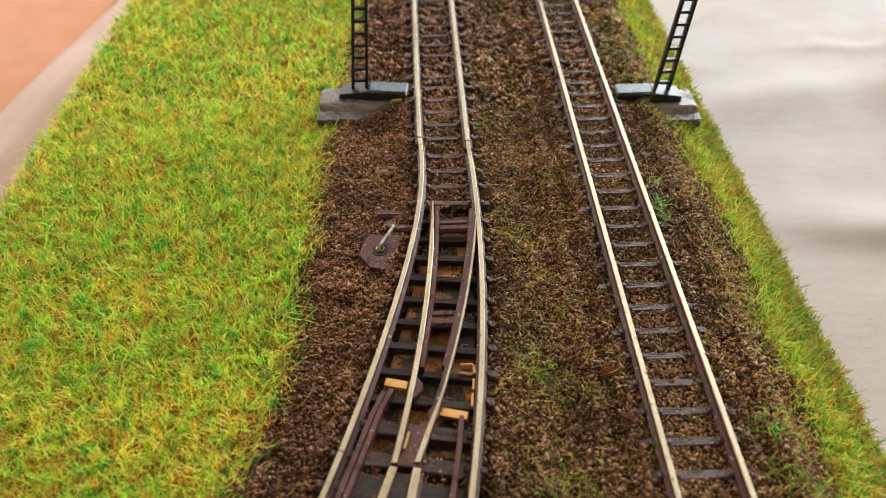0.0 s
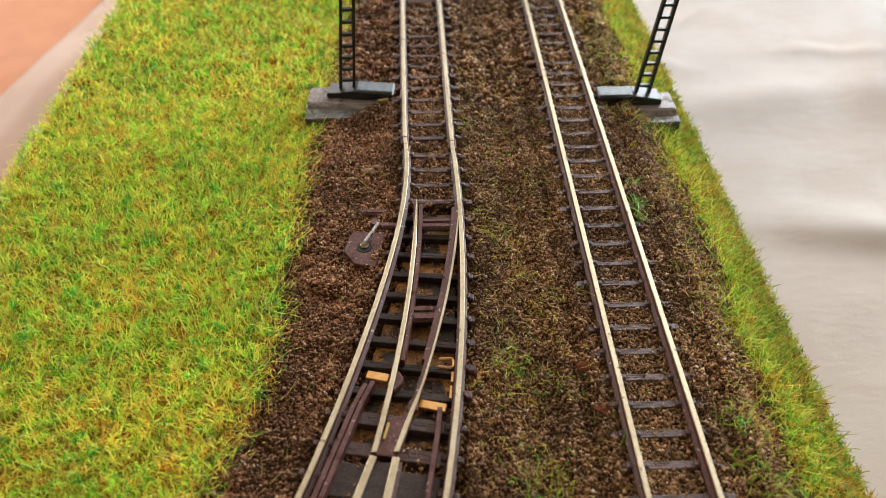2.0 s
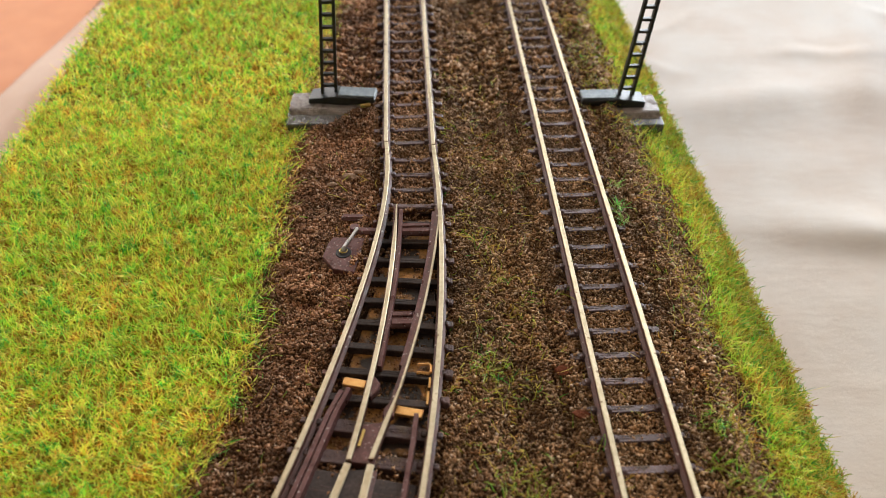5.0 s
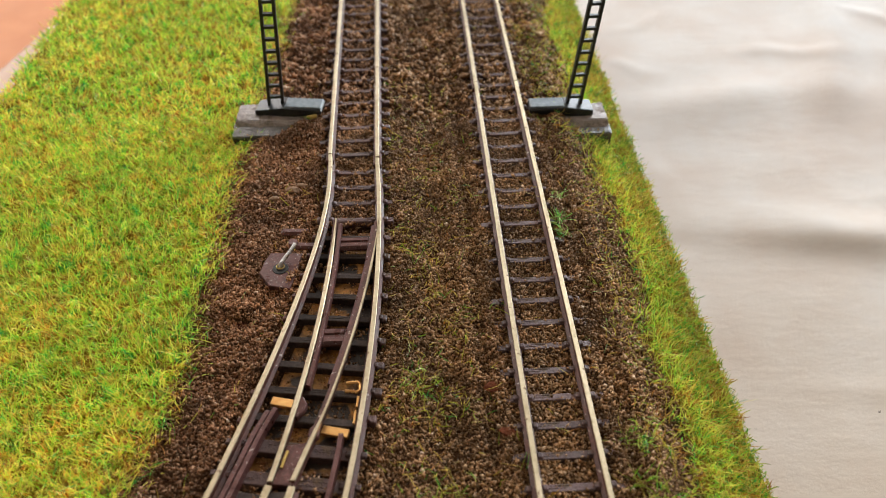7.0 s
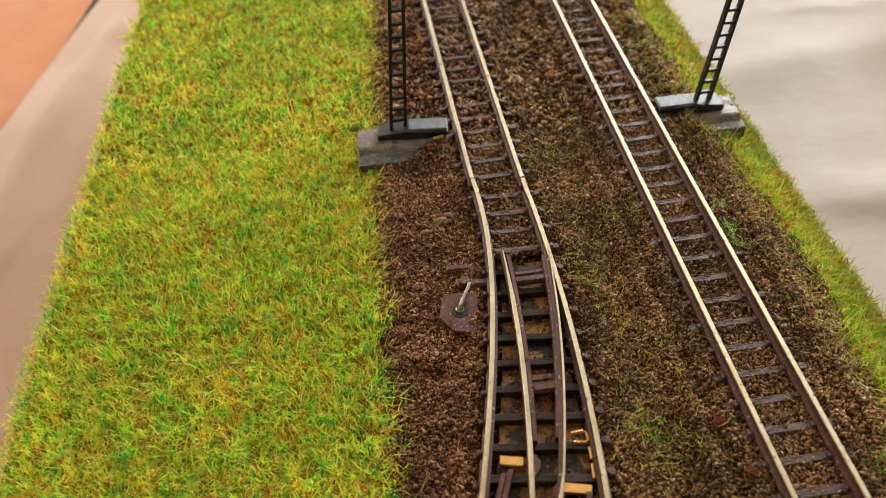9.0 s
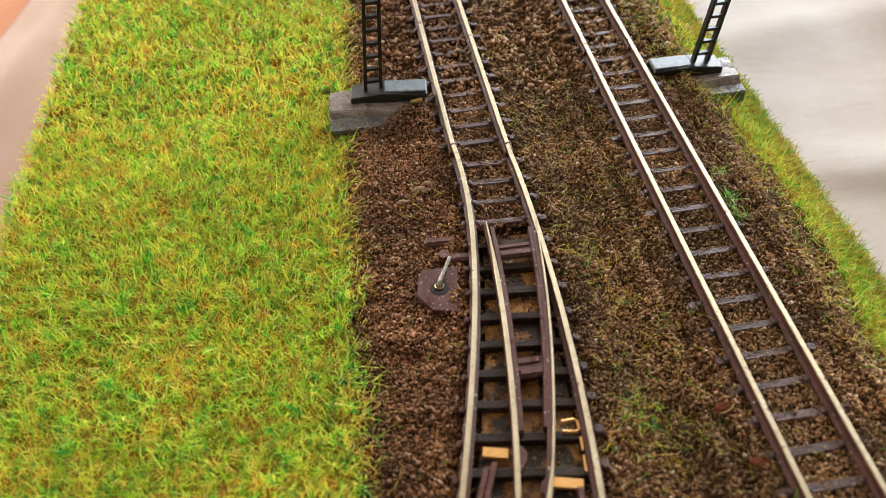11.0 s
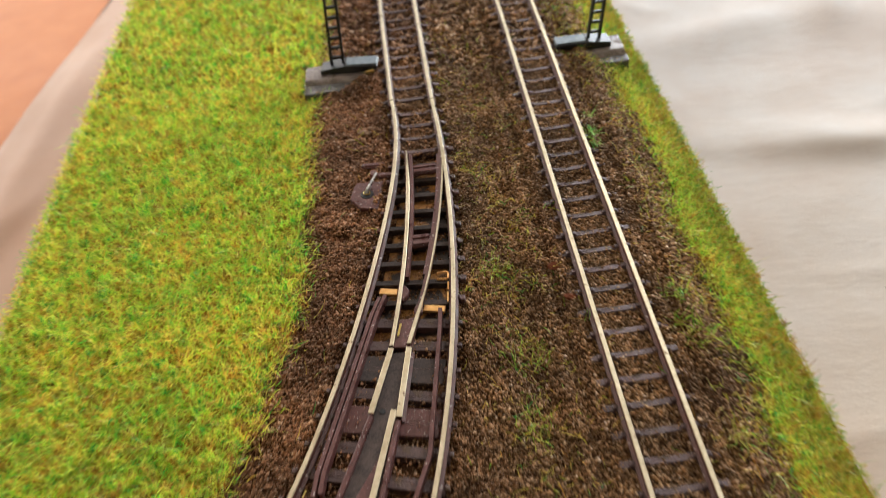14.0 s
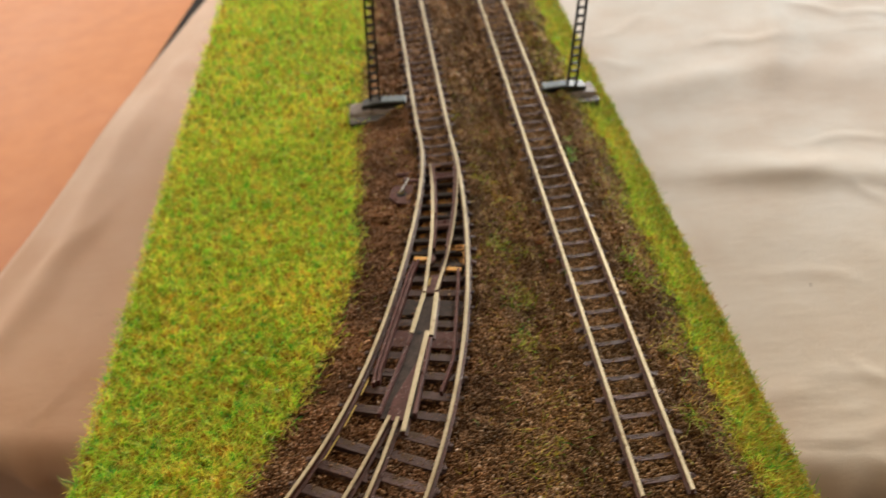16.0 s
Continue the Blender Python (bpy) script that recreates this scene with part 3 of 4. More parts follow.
    part("heel_contact", bm, BRASS, ob, "small bright brass contact")
    # frog: wing rails, vee and plastic filling
    for name, a, b in (("wing_rail", (-4.25, -6.9), (-4.66, -8.18)), ("wing_rail", (-3.93, -6.93), (-4.19, -8.32)), ("vee_rail", (-4.27, -8.18), (-5.02, -10.92))):
        rail([(a[0] + (b[0] - a[0]) * t, a[1] + (b[1] - a[1]) * t, 0) for t in np.linspace(0, 1, 5)], ob, name, "short frog rail, bare metal top", 1.3)
    for a, b in (((-4.66, -8.22), (-5.52, -10.38)), ((-4.22, -8.38), (-4.75, -10.5))):
        bm = bmesh.new()
        sweep(bm, [(-0.045, -0.2), (-0.045, -0.03), (-0.02, -0.01), (0.02, -0.01), (0.045, -0.03), (0.045, -0.2)], [(a[0] + (b[0] - a[0]) * t, a[1] + (b[1] - a[1]) * t, 0) for t in np.linspace(0, 1, 5)])
        part("check_rail", bm, BROWN, ob, "brown plastic check rail")
    bm = bmesh.new()
    prism(bm, [(-4.24, -6.95), (-3.95, -6.95), (-4.2, -8.3), (-4.78, -10.5), (-5.5, -10.45), (-4.66, -8.2)], -0.2, -0.11)
    part("frog_filling", bm, DARKTIE, ob, "dark plastic frog filling")
    bm = bmesh.new()
    prism(bm, [(-4.52, -8.9), (-4.98, -10.6), (-5.4, -10.55), (-5.2, -10.0)], -0.12, -0.085, 0.01)
    part("frog_plate", bm, BROWN, ob, "flat brown plastic plate")
    # inner rails behind the frog
    for a, b in (((-5.29, -10.47), (-6.86, -13.2)), ((-5.11, -10.53), (-6.26, -13.2))):
        q = [((a[0] + (b[0] - a[0]) * t) + 0.06 * math.sin(math.pi * t), a[1] + (b[1] - a[1]) * t, 0) for t in np.linspace(0, 1, 12)]
        rail(q, ob, "inner_rail", "inner rail behind the frog")
    # guard rails, each a flat channel with two lips
    for pts, off in (([(-4.36, -5.62), (-4.52, -6.0), (-5.5, -9.15), (-5.56, -9.5)], 0.07), ([(-3.29, -6.1), (-3.33, -6.48), (-3.74, -9.06), (-4.12, -10.0)], 0.0)):
        for o in ((-off, off) if off else (0,)):
            bm = bmesh.new()
            sweep(bm, [(-0.035, -0.2), (-0.035, -0.03), (0.035, -0.03), (0.035, -0.2)], [(x + o * 0.8, y + o * 0.3, 0) for x, y in pts])
            part("guard_rail", bm, BROWN, ob, "brown plastic guard rail")
    # copper strips and the bent clip
    for x, y, w in ((-4.25, -5.39, 0.36), (-3.4, -5.96, 0.42)):
        bm = bmesh.new()
        box(bm, x - w / 2, x + w / 2, y - 0.075, y + 0.075, -0.26, -0.185, 0.01, -14)
        part("contact_strip", bm, COPPER, ob, "bare copper contact strip")
    bm = bmesh.new()
    tube(bm, [(-3.27, -5.09, -0.19), (-3.09, -5.08, -0.19), (-3.05, -5.12, -0.19), (-3.05, -5.24, -0.19), (-3.09, -5.27, -0.19), (-3.28, -5.24, -0.19)], 0.028, 6)
    box(bm, -3.10, -3.06, -5.56, -5.36, -0.2, -0.16, 0.005, -6)
    box(bm, -3.135, -3.095, -5.86, -5.62, -0.2, -0.16, 0.005, -6)
    part("contact_clip", bm, COPPER, ob, "bent copper wire clip")
    # thin brass wire in three visible lengths along the inner stock rail
    for y0, y1 in ((-9.35, -9.75), (-10.0, -10.55), (-10.75, -11.3)):
        bm = bmesh.new()
        tube(bm, [(float(inner_x(y)) + 0.17, y, -0.12) for y in np.linspace(y0, y1, 4)], 0.022, 6)
        part("contact_wire", bm, BRASS, ob, "thin bright brass wire")
    # black disc laid on top in place of the dark inside a hole
    bm = bmesh.new()
    bmesh.ops.create_cone(bm, cap_ends=True, segments=14, radius1=0.055, radius2=0.05, depth=0.01, matrix=Matrix.Translation((-4.47, -8.12, -0.103)))
    part("hole", bm, BLACK, ob, "small black disc in place of a dark round hole")
    for x, y in ((float(inner_x(0.75)), 0.79), (float(outer_x(0.6)), 0.6)):
        bm = bmesh.new()
        box(bm, x - 0.085, x + 0.085, y - 0.19, y + 0.19, -0.19, -0.055, 0.02)
        part("rail_joiner", bm, RAILPAINT, ob, "brown rail joiner sleeve")
    # sleepers: black under the blades, brown elsewhere
    y, n = 0.36, 0
    while y > -10.55:
        a, b = float(inner_x(y)), float(outer_x(y))
        turn = math.degrees(math.atan2(float(outer_x(y - 0.1) - outer_x(y) + inner_x(y - 0.1) - inner_x(y)) / 2, -0.1))
        turn = -(180 - abs(turn)) * 0.8 if turn else 0
        dark = -1.5 > y > -6.2
        if dark:
            me = sleeper_mesh("sleeper", b - a - 0.06, (), DARKTIE)
            put_sleeper(me, ob, (a + b) / 2, y, -0.012, turn)
            bm = bmesh.new()
            box(bm, b + 0.10, b + 0.21 + random.uniform(-0.03, 0.03), y - 0.075 - 0.05, y + 0.075 - 0.05, -0.36, -0.185, 0.02, turn, 0.08)
            box(bm, b + 0.07, b + 0.13, y - 0.10, y + 0.0, -0.3, -0.15, 0.015, turn)
            part("sleeper_end", bm, DIRTY, ob)
            bm = bmesh.new()
            box(bm, a - 0.17, a - 0.07, y - 0.06, y + 0.06, -0.3, -0.12, 0.02, turn, 0.2)
            part("rail_chair", bm, RAILPAINT, ob)
        else:
            L, off = (b - a + 0.22, 0.0) if y < -6 else (b - a + 0.50, 0.06)
            me = sleeper_mesh("sleeper", L, (-(b - a) / 2 - off, (b - a) / 2 - off), DIRTY if y < -6 else SLEEPER, 0.115 if y < -6 else 0.068)
            put_sleeper(me, ob, (a + b) / 2 + off, y, 0, turn)
        y -= 0.507
    for k in range(5):
        y = -11.0 - 0.507 * k
        for x0, x1 in ((float(inner_x(y)) - 0.14, float(inner_x(y)) + 1.35), (float(outer_x(y)) - 1.38, float(outer_x(y)) + 0.14)):
            me = sleeper_mesh("sleeper", x1 - x0, (-(x1 - x0) / 2 + 0.14, (x1 - x0) / 2 - 0.14), DIRTY, 0.12)
            put_sleeper(me, ob, (x0 + x1) / 2, y, 0, -26)
    # wide plates under the frog and the tan underlay
    for y in (-7.25, -8.25):
        a, b = float(inner_x(y)), float(outer_x(y))
        bm = bmesh.new()
        box(bm, a + 0.12, b - 0.12, y - 0.27, y + 0.27, -0.3, -0.192, 0.015, -12)
        part("frog_plate", bm, BROWN if y < -8 else DARKTIE, ob, "wide flat plastic plate")
    bm = bmesh.new()
    yy = [-1.4, -2.5, -3.5, -4.5, -5.5, -6.6]
    prism(bm, [(float(inner_x(y)) + 0.17, y) for y in yy] + [(float(outer_x(y)) - 0.12, y) for y in yy[::-1]], -0.6, -0.35)
    part("underlay", bm, CORK, ob, "tan brown underlay between the sleepers")
    # point lever: plate, pivot, wire and drive tongue
    bm = bmesh.new()
    prism(bm, [(-4.97, -2.55), (-4.89, -2.2), (-4.82, -2.02), (-4.22, -2.06), (-4.37, -2.98), (-4.76, -2.88)], -0.32, -0.185, 0.015)
    plate = part("lever_plate", bm, BROWN, ob, "brown plastic plate dusted with white specks")
    # black disc laid on the plate in place of the dark pivot hole
    bm = bmesh.new()
    bmesh.ops.create_cone(bm, cap_ends=True, segments=20, radius1=0.15, radius2=0.14, depth=0.016, matrix=Matrix.Translation((-4.59, -2.46, -0.180)))
    part("collar", bm, BLACK, plate, "black disc in place of the dark pivot hole")
    bm = bmesh.new()
    ring = [(-4.59 + 0.07 * math.cos(t), -2.445 + 0.06 * math.sin(t), -0.155 + 0.0015 * t) for t in np.linspace(0.5, 3.6 * math.pi, 44)]
    tube(bm, ring, 0.011, 6)
    part("spring", bm, BRASS, plate, "small coiled brass spring")
    bm = bmesh.new()
    tube(bm, [(-4.595, -2.45, -0.24), (-4.59, -2.44, -0.14), (-4.57, -2.40, -0.10), (-4.38, -2.08, -0.02), (-4.34, -2.00, -0.005)], 0.040, 10)
    part("lever_wire", bm, STEEL, plate, "bent bright steel wire lever")
    bm = bmesh.new()
    box(bm, -4.40, -3.9, -1.93, -1.76, -0.3, -0.17, 0.04, -4)
    bmesh.ops.create_cone(bm, cap_ends=True, segments=14, radius1=0.10, radius2=0.085, depth=0.12, matrix=Matrix.Translation((-4.42, -1.80, -0.19)))
    part("drive_tongue", bm, BROWN, ob, "brown plastic drive tongue")
    bm = bmesh.new()
    box(bm, -4.70, -4.14, -1.5, -1.32, -0.3, -0.195, 0.05, -4)
    part("end_stop", bm, BROWN, ob, "brown plastic end stop")


track_right()
track_left()
turnout()


# ---- catenary masts ----
def mast(x, y, z, side, lean, back, reach, swing):
    """A lattice mast on a plinth; side: the way from the mast to the track; back, reach: how far the plinth goes away from and to the track."""
    ob = thing("catenary_mast", (x, y, z - 0.3), "black plastic lattice mast on a small grey plinth", "model mast", "catenary masts")
    x0, x1 = sorted((x - side * back, x + side * reach))
    turned = Matrix.Translation((x, y, z)) @ Matrix.Rotation(radians(-2 * side), 4, "Z") @ Matrix.Translation((-x, -y, -z))
    low = 0.0 if side > 0 else -0.06
    out = 0.12 if side > 0 else 0.0
    body = [(0.18, -1.1), (0.18, -0.31 + low), (-0.62, -0.31 + low), (-0.82 - out, -0.35 + low), (-0.88 - out, -1.15)]
    slab = [(0.16, -0.33 + low), (0.17, -0.19), (-0.48, -0.21 + low / 2), (-0.53, -0.24 + low), (-0.62, -0.33 + low)]
    for name, prof, inset, mat, label in (("plinth", body, 0.0, GREY, "dark grey plastic plinth, near-face shade in its colour"), ("plinth_top", slab, 0.03, TAUPE, "chipped glossy taupe top slab")):
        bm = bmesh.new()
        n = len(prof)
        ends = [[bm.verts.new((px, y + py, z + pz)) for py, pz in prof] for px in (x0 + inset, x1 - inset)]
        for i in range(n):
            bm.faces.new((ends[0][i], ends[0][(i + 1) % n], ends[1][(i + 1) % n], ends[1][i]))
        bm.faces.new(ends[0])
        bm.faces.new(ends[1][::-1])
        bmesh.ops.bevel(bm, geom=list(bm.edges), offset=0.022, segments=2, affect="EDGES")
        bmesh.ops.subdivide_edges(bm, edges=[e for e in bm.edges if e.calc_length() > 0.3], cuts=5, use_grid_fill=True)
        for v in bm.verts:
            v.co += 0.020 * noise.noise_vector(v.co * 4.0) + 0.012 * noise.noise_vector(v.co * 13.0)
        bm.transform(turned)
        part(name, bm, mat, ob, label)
    # black foot: a wedge that runs out towards the track, with a pale glossy top
    bm = bmesh.new()
    a, b = x - side * 0.44, x + side * (1.10 if side > 0 else 1.06)
    prof = [(a, -0.25), (x + side * 0.2, -0.25), (b, -0.13), (b, -0.03), (x + side * 0.2, 0.0), (a, -0.09)]
    rings = [[bm.verts.new((px, yy, z + pz)) for px, pz in prof] for yy in (y - 0.32, y + 0.16)]
    for i in range(6):
        bm.faces.new((rings[0][i], rings[0][(i + 1) % 6], rings[1][(i + 1) % 6], rings[1][i]))
    bm.faces.new(rings[0])
    bm.faces.new(rings[1][::-1])
    bmesh.ops.bevel(bm, geom=list(bm.edges), offset=0.02, segments=1, affect="EDGES")
    turned = Matrix.Translation((x, y, z)) @ Matrix.Rotation(math.radians(swing), 4, "Z") @ Matrix.Translation((-x, -y, -z))
    bm.transform(turned)
    part("foot", bm, BLACK, ob, "black wedge-shaped foot")
    bm = bmesh.new()
    c, d = sorted((x + side * 0.24, b - side * 0.01))
    box(bm, c, d, y - 0.27, y + 0.13, z - 0.03, z + 0.02, 0.02)
    bm.transform(turned)
    part("foot_bar", bm, PALE, ob, "blue-grey glossy top of the foot, paler for its sheen")
    H, w0, w1 = 8.0, 0.155, 0.09
    top = Vector((lean * H, 0, H))
    base = Vector((x, y - 0.08, z - 0.04))

    def at(h, s):
        return base + top * (h / H) + Vector((s * (w0 + (w1 - w0) * h / H), 0, 0))

    for s in (-1, 1):
        bm = bmesh.new()
        sweep_up(bm, [at(0, s), at(H, s)], 0.034, 0.06)
        part("upright", bm, BLACK, ob)
    h = 0.2
    while h < H:
        bm = bmesh.new()
        w = w0 + (w1 - w0) * h / H
        p = at(h, 0)
        box(bm, p.x - w, p.x + w, p.y - 0.05, p.y + 0.05, p.z - 0.032, p.z + 0.032, 0.008)
        part("rung", bm, BLACK, ob)
        h += 0.285
    if side > 0:
        bm = bmesh.new()
        tube(bm, [(x + 0.72, y - 0.48, z - 0.17), (x + 0.95, y - 0.46, z - 0.15)], 0.05, 12)
        part("pin", bm, BRASS, ob, "small bright brass pin")
    # bracket towards the track
    bm = bmesh.new()
    p = at(3.75, side)
    tube(bm, [p + Vector((0, 0, 0)), p + Vector((side * 0.12, 0, 0.10)), p + Vector((side * 0.5, 0, 0.42))], 0.045, 6)
    tube(bm, [p + Vector((0, 0, 0.4)), p + Vector((side * 0.55, 0, 0.46))], 0.04, 6)
    part("bracket", bm, BLACK, ob, "black angled bracket")


def sweep_up(bm, ends, rx, ry):
    rings = [[bm.verts.new(p + Vector((a * rx, b * ry, 0))) for a, b in ((-1, -1), (1, -1), (1, 1), (-1, 1))] for p in ends]
    for i in range(4):
        bm.faces.new((rings[0][i], rings[0][(i + 1) % 4], rings[1][(i + 1) % 4], rings[1][i]))
    bm.faces.new(rings[0][::-1])
    bm.faces.new(rings[1])


mast(-5.20, 2.75, 0.12, 1, 0.08, 0.93, 0.75, -7.0)
mast(1.74, 2.75, -0.12, -1, 0.08, 0.80, 0.62, 0.0)


# ---- ballast stones and grass: too many to count ----
def stones(name, n, y0, y1, size):
    x = rng.uniform(-9.5, 2.35, n)
    y = rng.uniform(y0, y1, n)
    keep = (x > turf_edge(y) - 0.15 - 0.25 * rng.random(n)) & (x < bank_edge(y) + 0.12 * rng.random(n))
    a, b = inner_x(y), outer_x(y)
    keep &= ~((x > a + 0.08) & (x < b - 0.08) & (y < -1.3) & (y > -6.5) & (rng.random(n) > 0.22 + 0.5 * wobble(x, y, 0.22, 6.0)))
    keep &= ~((x > a + 0.3) & (x < b - 0.3) & (y < -6.5) & (y > -10.4) & (rng.random(n) > 0.3))
    x, y = x[keep], y[keep]
    n = len(x)
    z = ground(x, y) + rng.uniform(-0.022, 0.012, n) + 0.047 * wobble(x, y, 0.085, 3.0) * (0.7 + 0.5 * wobble(x, y, 0.5, 1.0))
    pit = (x > inner_x(y)) & (x < outer_x(y)) & (y < -1.3) & (y > -6.6)
    inside = ((np.abs(x) < 0.4) | ((x > inner_x(y)) & (x < outer_x(y)))) & ~pit
    z = np.where(pit, np.maximum(z, -0.345), z)
    z = np.where(inside, np.minimum(z + 0.09, -0.230 + RZ * (x > -1.5) + 0.022 * wobble(x, y, 0.25, 8.0) + 0.012 * rng.random(n)), z)
    z = np.where(inside & (rng.random(n) < 0.05), -0.195 + RZ * (x > -1.5), z)
    s = size * np.minimum(rng.lognormal(0, 0.54, n), 2.6)
    corner = np.array([(0.62, 0, 0), (-0.31, 0.54, 0), (-0.31, -0.54, 0), (0, 0, 0.62), (0, 0, -0.62)])
    sides = np.array([(0, 1, 3), (1, 2, 3), (2, 0, 3), (1, 0, 4), (2, 1, 4), (0, 2, 4)])
    v = corner[None] * (1 + rng.uniform(-0.3, 0.4, (n, 5, 1))) + rng.uniform(-0.22, 0.22, (n, 5, 3))
    q = rng.normal(size=(n, 4))
    q /= np.linalg.norm(q, axis=1, keepdims=True)
    w, i, j, k = q.T
    R = np.stack([1 - 2 * (j * j + k * k), 2 * (i * j - k * w), 2 * (i * k + j * w), 2 * (i * j + k * w), 1 - 2 * (i * i + k * k), 2 * (j * k - i * w), 2 * (i * k - j * w), 2 * (j * k + i * w), 1 - 2 * (i * i + j * j)], 1).reshape(n, 3, 3)
    v = np.einsum("nab,nvb->nva", R, v * (s[:, None] * rng.uniform(0.6, 1.4, (n, 3)))[:, None, :]) + np.stack([x, y, z], 1)[:, None]
    tris = (np.arange(n)[:, None, None] * 5 + sides[None]).reshape(-1, 3)
    ob = triangles(name, v.reshape(-1, 3), tris, STONE)
    tagged(ob, "fine crushed brown ballast stones", "ballast", kind="stuff")


def fibres(name, x, y, length, width, lean=(0.0, 0.0), label="", flat=0.0, mat=None, lift=0.0):
    """Thin curled blades of grass that stand on the ground at x, y."""
    n = len(x)
    z = ground(x, y) - 0.015 + lift
    L = length * rng.uniform(0.55, 1.3, n) * (1 + 0.5 * wobble(x, y, 0.09, 5.0)) * (1 - 0.4 * smoothstep(RIGHT - 0.35, RIGHT, x))
    az = 5.0 * wobble(x, y, 0.3, 11.0) + rng.normal(0, 1.7, n)
    tilt = np.minimum(np.abs(rng.normal(0.0, 0.75, n)) + flat, 1.45)
    d = np.stack([np.cos(az) * np.sin(tilt) + lean[0], np.sin(az) * np.sin(tilt) + lean[1], np.maximum(np.cos(tilt), 0.1)], 1)
    d /= np.linalg.norm(d, axis=1, keepdims=True)
    turn = rng.uniform(0, 2 * math.pi, n)
    side = np.stack([np.cos(turn), np.sin(turn), 0.4 * rng.normal(size=n)], 1)
    side -= d * (side * d).sum(1, keepdims=True)
    side /= np.linalg.norm(side, axis=1, keepdims=True)
    p0 = np.stack([x, y, z], 1)
    pc = p0 + d * (L * 0.6)[:, None] + rng.normal(0, 0.12, (n, 3)) * L[:, None]
    p3 = p0 + d * (L * 0.85)[:, None] + rng.normal(0, 0.38, (n, 3)) * L[:, None] * [1, 1, 0.55]
    for p in (pc, p3):
        p[:, 2] = np.maximum(p[:, 2], z + 0.035)
    w = (width * rng.uniform(0.7, 1.2, n))[:, None]
    rows = []
    for t, k in ((0.0, 0.5), (0.36, 0.5), (0.7, 0.42), (1.0, 0.16)):
        p = (1 - t) ** 2 * p0 + 2 * t * (1 - t) * pc + t * t * p3
        rows += [p - side * w * k, p + side * w * k]
    v = np.stack(rows, 1)
    f = np.array([(0, 1, 3), (0, 3, 2), (2, 3, 5), (2, 5, 4), (4, 5, 7), (4, 7, 6)])
    tris = (np.arange(n)[:, None, None] * 8 + f[None]).reshape(-1, 3)
    ob = triangles(name, v.reshape(-1, 3), tris, mat or GRASS)
    tagged(ob, label, "grass", kind="stuff")


def meadow(y0, y1, density, width):
    area = (-5.0 - LEFT) * (y1 - y0)
    n = int(area * density * 1.1)
    x, y = rng.uniform(LEFT, -4.0, n), rng.uniform(y0, y1, n)
    e = turf_edge(y) + 0.12 * wobble(x * 0, y, 0.35) + 0.1 * rng.normal(size=n)
    keep = (x < e) & (rng.random(n) < 0.85 + 0.9 * wobble(x, y, 0.085, 12.0))
    fibres("grass", x[keep], y[keep], 0.24, width, label="short yellow-green static grass fibres of a meadow")


def bank(y0, y1, density, width):
    n = int(1.75 * (y1 - y0) * density)
    x, y = rng.uniform(1.6, RIGHT, n), rng.uniform(y0, y1, n)
    keep = x > bank_edge(y) + 0.14 * rng.normal(size=n)
    x, y = x[keep], y[keep]
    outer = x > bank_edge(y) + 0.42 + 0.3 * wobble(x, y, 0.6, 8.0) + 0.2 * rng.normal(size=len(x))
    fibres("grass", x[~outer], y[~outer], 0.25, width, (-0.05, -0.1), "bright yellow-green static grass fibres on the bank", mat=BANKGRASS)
    fibres("grass", x[outer], y[outer], 0.23, width, (0.05, 0.0), "olive static grass fibres, darkened for shade on the sloping bank", mat=SHADEDOLIVE)


def fringe():
    """Longer fibres that flop from the meadow's edge over the ballast."""
    n = 4400
    y = rng.uniform(FRONT, 14, n)
    x = turf_edge(y) + 0.12 * wobble(y * 0, y, 0.35) + 0.16 * rng.normal(size=n)
    fibres("grass", x, y, 0.27, 0.015, (0.4, -0.1), "long straw-yellow fibres along the meadow's edge", flat=0.2)


fringe()
stones("ballast", 345000, FRONT, 2.5, 0.0235)
stones("ballast", 78000, 2.5, BACK, 0.050)
meadow(FRONT, 3.0, 1150, 0.0165)
meadow(3.0, BACK, 480, 0.027)
bank(FRONT, 3.0, 900, 0.0165)
bank(3.0, BACK, 380, 0.026)


def strays():
    """Single fibres that lie on the ballast, denser between the tracks and by the bank."""
    n = 30000
    x, y = rng.uniform(-6.0, 1.9, n), rng.uniform(FRONT, 12, n)
    thick = np.exp(-(((x + 1.9) / 0.75) ** 2)) * smoothstep(6.0, 0.0, y) * (0.28 + 0.5 * (wobble(x, y, 0.6, 1.0) > 0.25)) + smoothstep(0.9, 1.6, x) * (0.45 + 0.7 * (wobble(x, y, 0.5, 3.0) > 0.1))
    thick += 0.9 * smoothstep(0.65, 0.8, x) * smoothstep(0.5, 3.0, y) * (wobble(x, y, 0.7, 5.0) > -0.2)
    thick += 0.5 * np.exp(-(((x - turf_edge(y)) / 0.3) ** 2)) + 0.03
    keep = (rng.random(n) < thick) & (np.abs(x) > 0.1) & ~((x > inner_x(y)) & (x < outer_x(y)))
    x, y = x[keep], y[keep]
    fibres("stray_grass", x, y, 0.19, 0.0125, mat=STRAW, lift=0.045, label="loose green and straw grass fibres on the ballast", flat=0.75)


def tuft(x, y, n, r, length, mat=None):
    a, q = rng.uniform(0, 2 * math.pi, n), r * np.sqrt(rng.random(n))
    fibres("grass_tuft", x + q * np.cos(a), y + q * np.sin(a), length, 0.014, label="small tuft of green grass fibres in the ballast", flat=0.45, mat=mat or TUFT, lift=0.03)


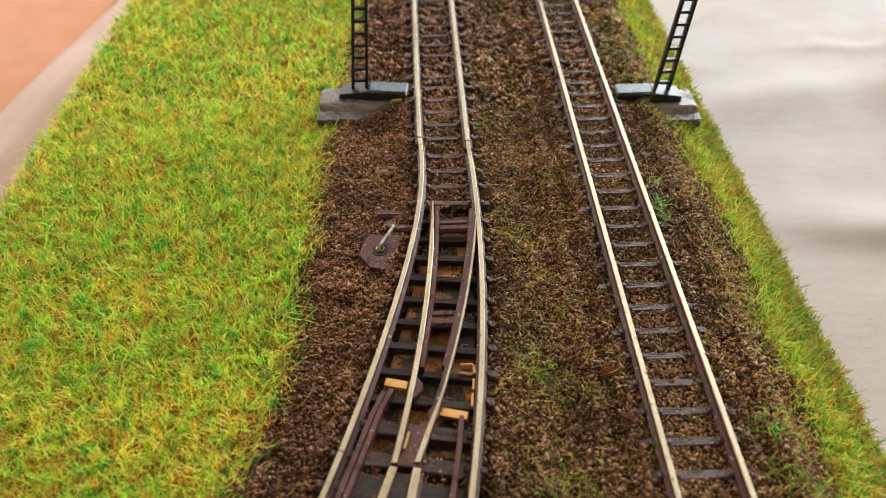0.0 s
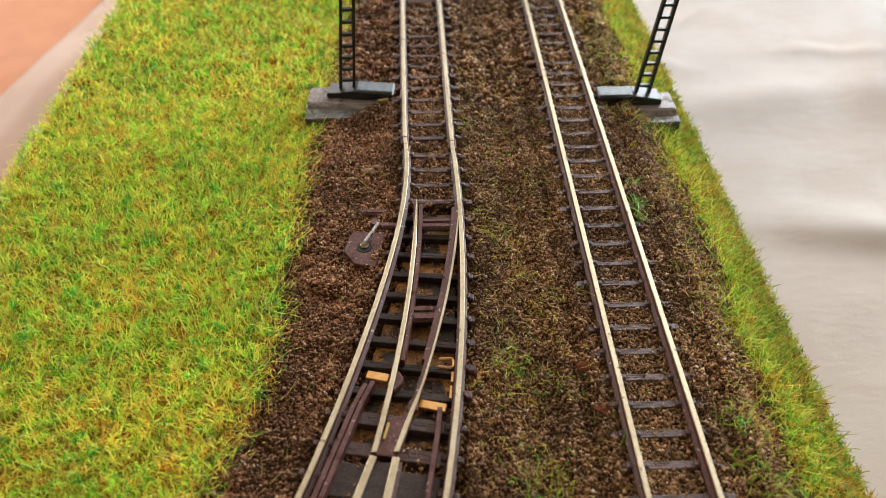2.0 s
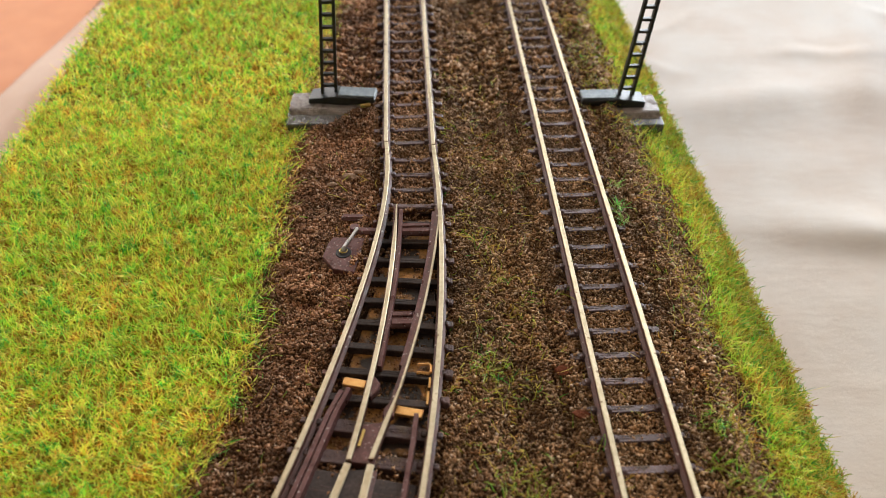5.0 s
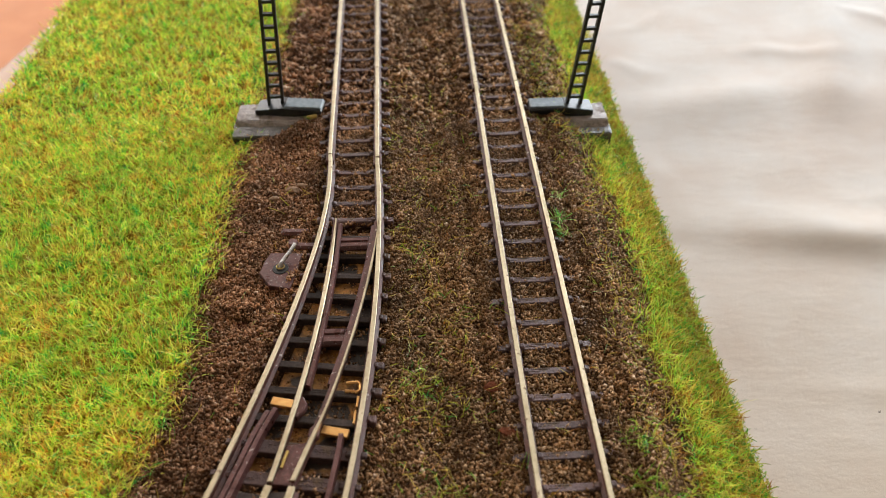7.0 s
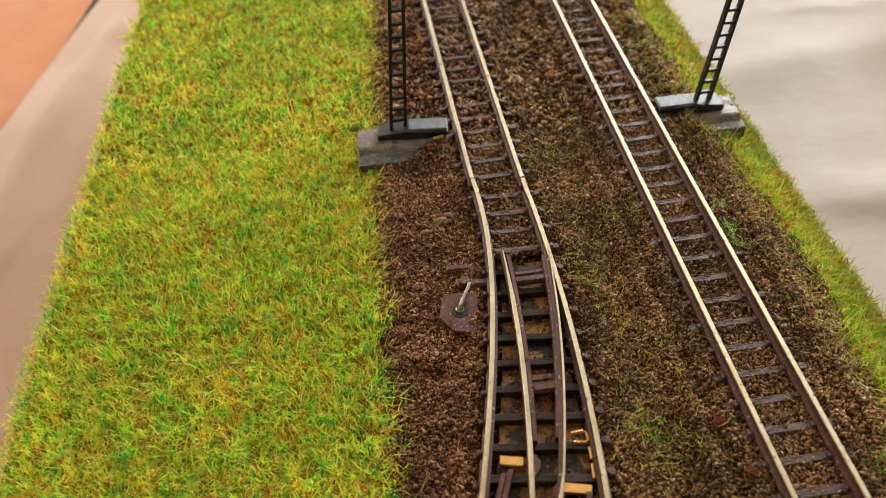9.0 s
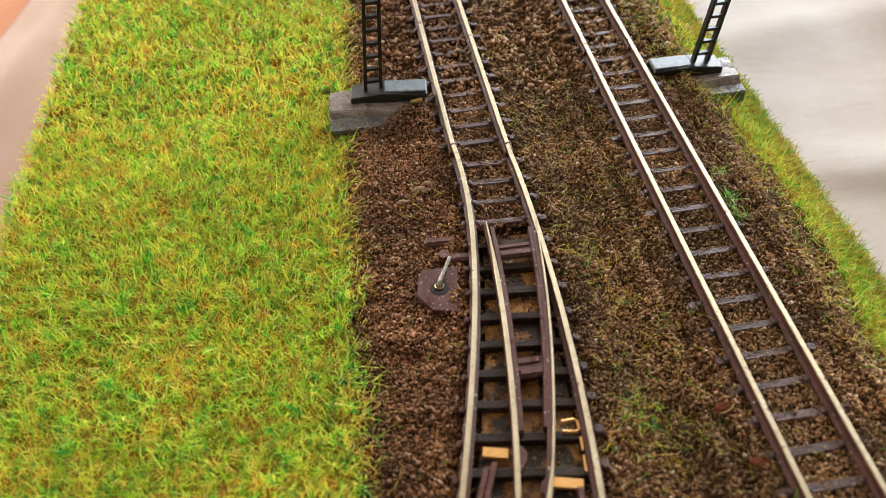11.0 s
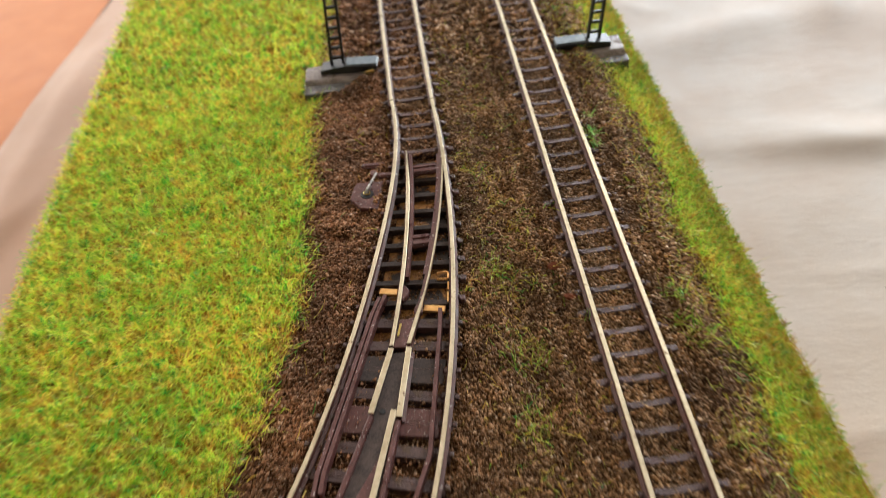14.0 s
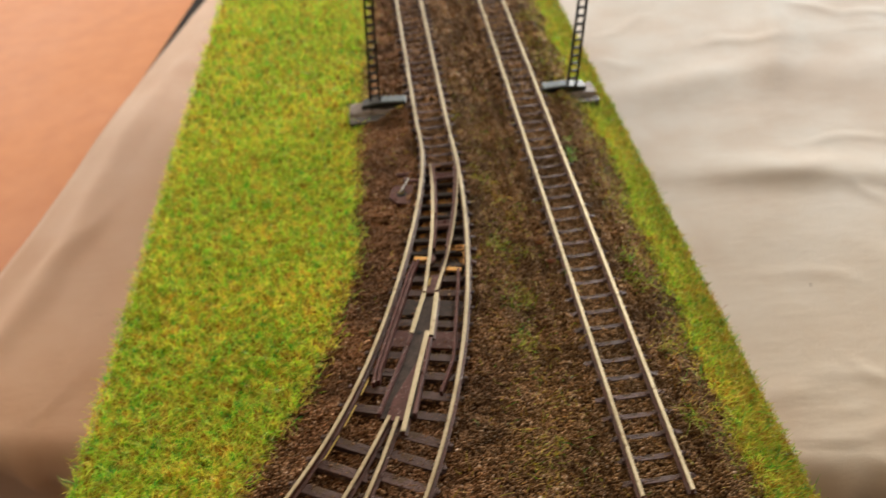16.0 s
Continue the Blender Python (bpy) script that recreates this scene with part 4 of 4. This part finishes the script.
strays()
for tx, ty, tn, tr, tl in ((-2.15, -5.05, 60, 0.3, 0.26), (-1.75, -3.0, 26, 0.2, 0.22), (-1.85, -7.2, 70, 0.4, 0.25), (-1.95, -8.6, 60, 0.35, 0.25), (1.12, -6.3, 50, 0.22, 0.3), (1.2, -7.4, 50, 0.25, 0.3), (0.98, -7.0, 24, 0.12, 0.25), (1.25, -9.4, 40, 0.25, 0.3), (1.15, -11.3, 40, 0.25, 0.3)):
    tuft(tx, ty, tn, tr, tl)
for tx, ty, tn, tr in ((0.70, -1.35, 46, 0.14), (0.74, -1.72, 40, 0.12), (0.80, -0.6, 24, 0.12)):
    tuft(tx, ty, tn, tr, 0.2, TEAL)


def lump(x, y, r, mat, label, squash=0.5, up=0.0):
    """A loose flake or clod on the ballast."""
    bm = bmesh.new()
    z = float(ground(x, y)) + up
    bmesh.ops.create_icosphere(bm, subdivisions=2, radius=r, matrix=Matrix.Translation((x, y, z)))
    for v in bm.verts:
        d = v.co - Vector((x, y, z))
        d *= 1 + 0.45 * noise.noise(v.co * 9.0)
        v.co = Vector((x, y, z)) + Vector((d.x * 1.35, d.y * 0.8, d.z * squash))
    tagged(part("clod", bm, mat, None), label, "clod")


PITSHADE = paint("pit_shade_brown", (0.040, 0.012, 0.008), (0.085, 0.027, 0.018), 6.0, 0.95, relief=0.03, gloss=0.1)
RUST = paint("rust_red_earth", (0.10, 0.030, 0.014), (0.19, 0.065, 0.032), 6.0, 0.95, relief=0.02, gloss=0.1)
CLAY = paint("pale_clay", (0.26, 0.16, 0.10), (0.40, 0.27, 0.18), 6.0, 0.9, relief=0.02, gloss=0.1)
# dark lump stands in for the shade inside the shallow pit
lump(-5.18, -3.60, 0.19, PITSHADE, "dark red-brown lump in place of the shade in a ballast pit", 0.12, 0.0)
lump(-0.90, -5.18, 0.13, RUST, "small patch of rust-red earth beside the track", 0.25)
lump(-0.80, -6.05, 0.10, RUST, "small patch of rust-red earth beside the track", 0.25)
lump(-4.62, -0.05, 0.12, CLAY, "pale clod of earth on the ballast", 0.5, 0.02)
lump(-4.45, 0.08, 0.08, CLAY, "pale clod of earth on the ballast", 0.5, 0.02)
lump(-4.95, -0.35, 0.08, CLAY, "pale clod of earth on the ballast", 0.5, 0.02)


def crumb(x, y, r):
    """A tiny dark crumb on the cloth."""
    bm = bmesh.new()
    bmesh.ops.create_icosphere(bm, subdivisions=2, radius=r, matrix=Matrix.Translation((x, y, TABLE + 0.03)))
    for v in bm.verts:
        v.co += Vector((1.0, 0.3, 0.0)) * 0.4 * r * noise.noise(v.co * 11.0)
    tagged(part("crumb", bm, SOIL, None), "tiny dark brown crumb on the pale cloth", "crumb", "crumbs on the cloth")


for cx, cy, cr in ((7.50, -7.70, 0.055), (8.20, -7.40, 0.04), (10.51, -1.13, 0.025)):
    crumb(cx, cy, cr)
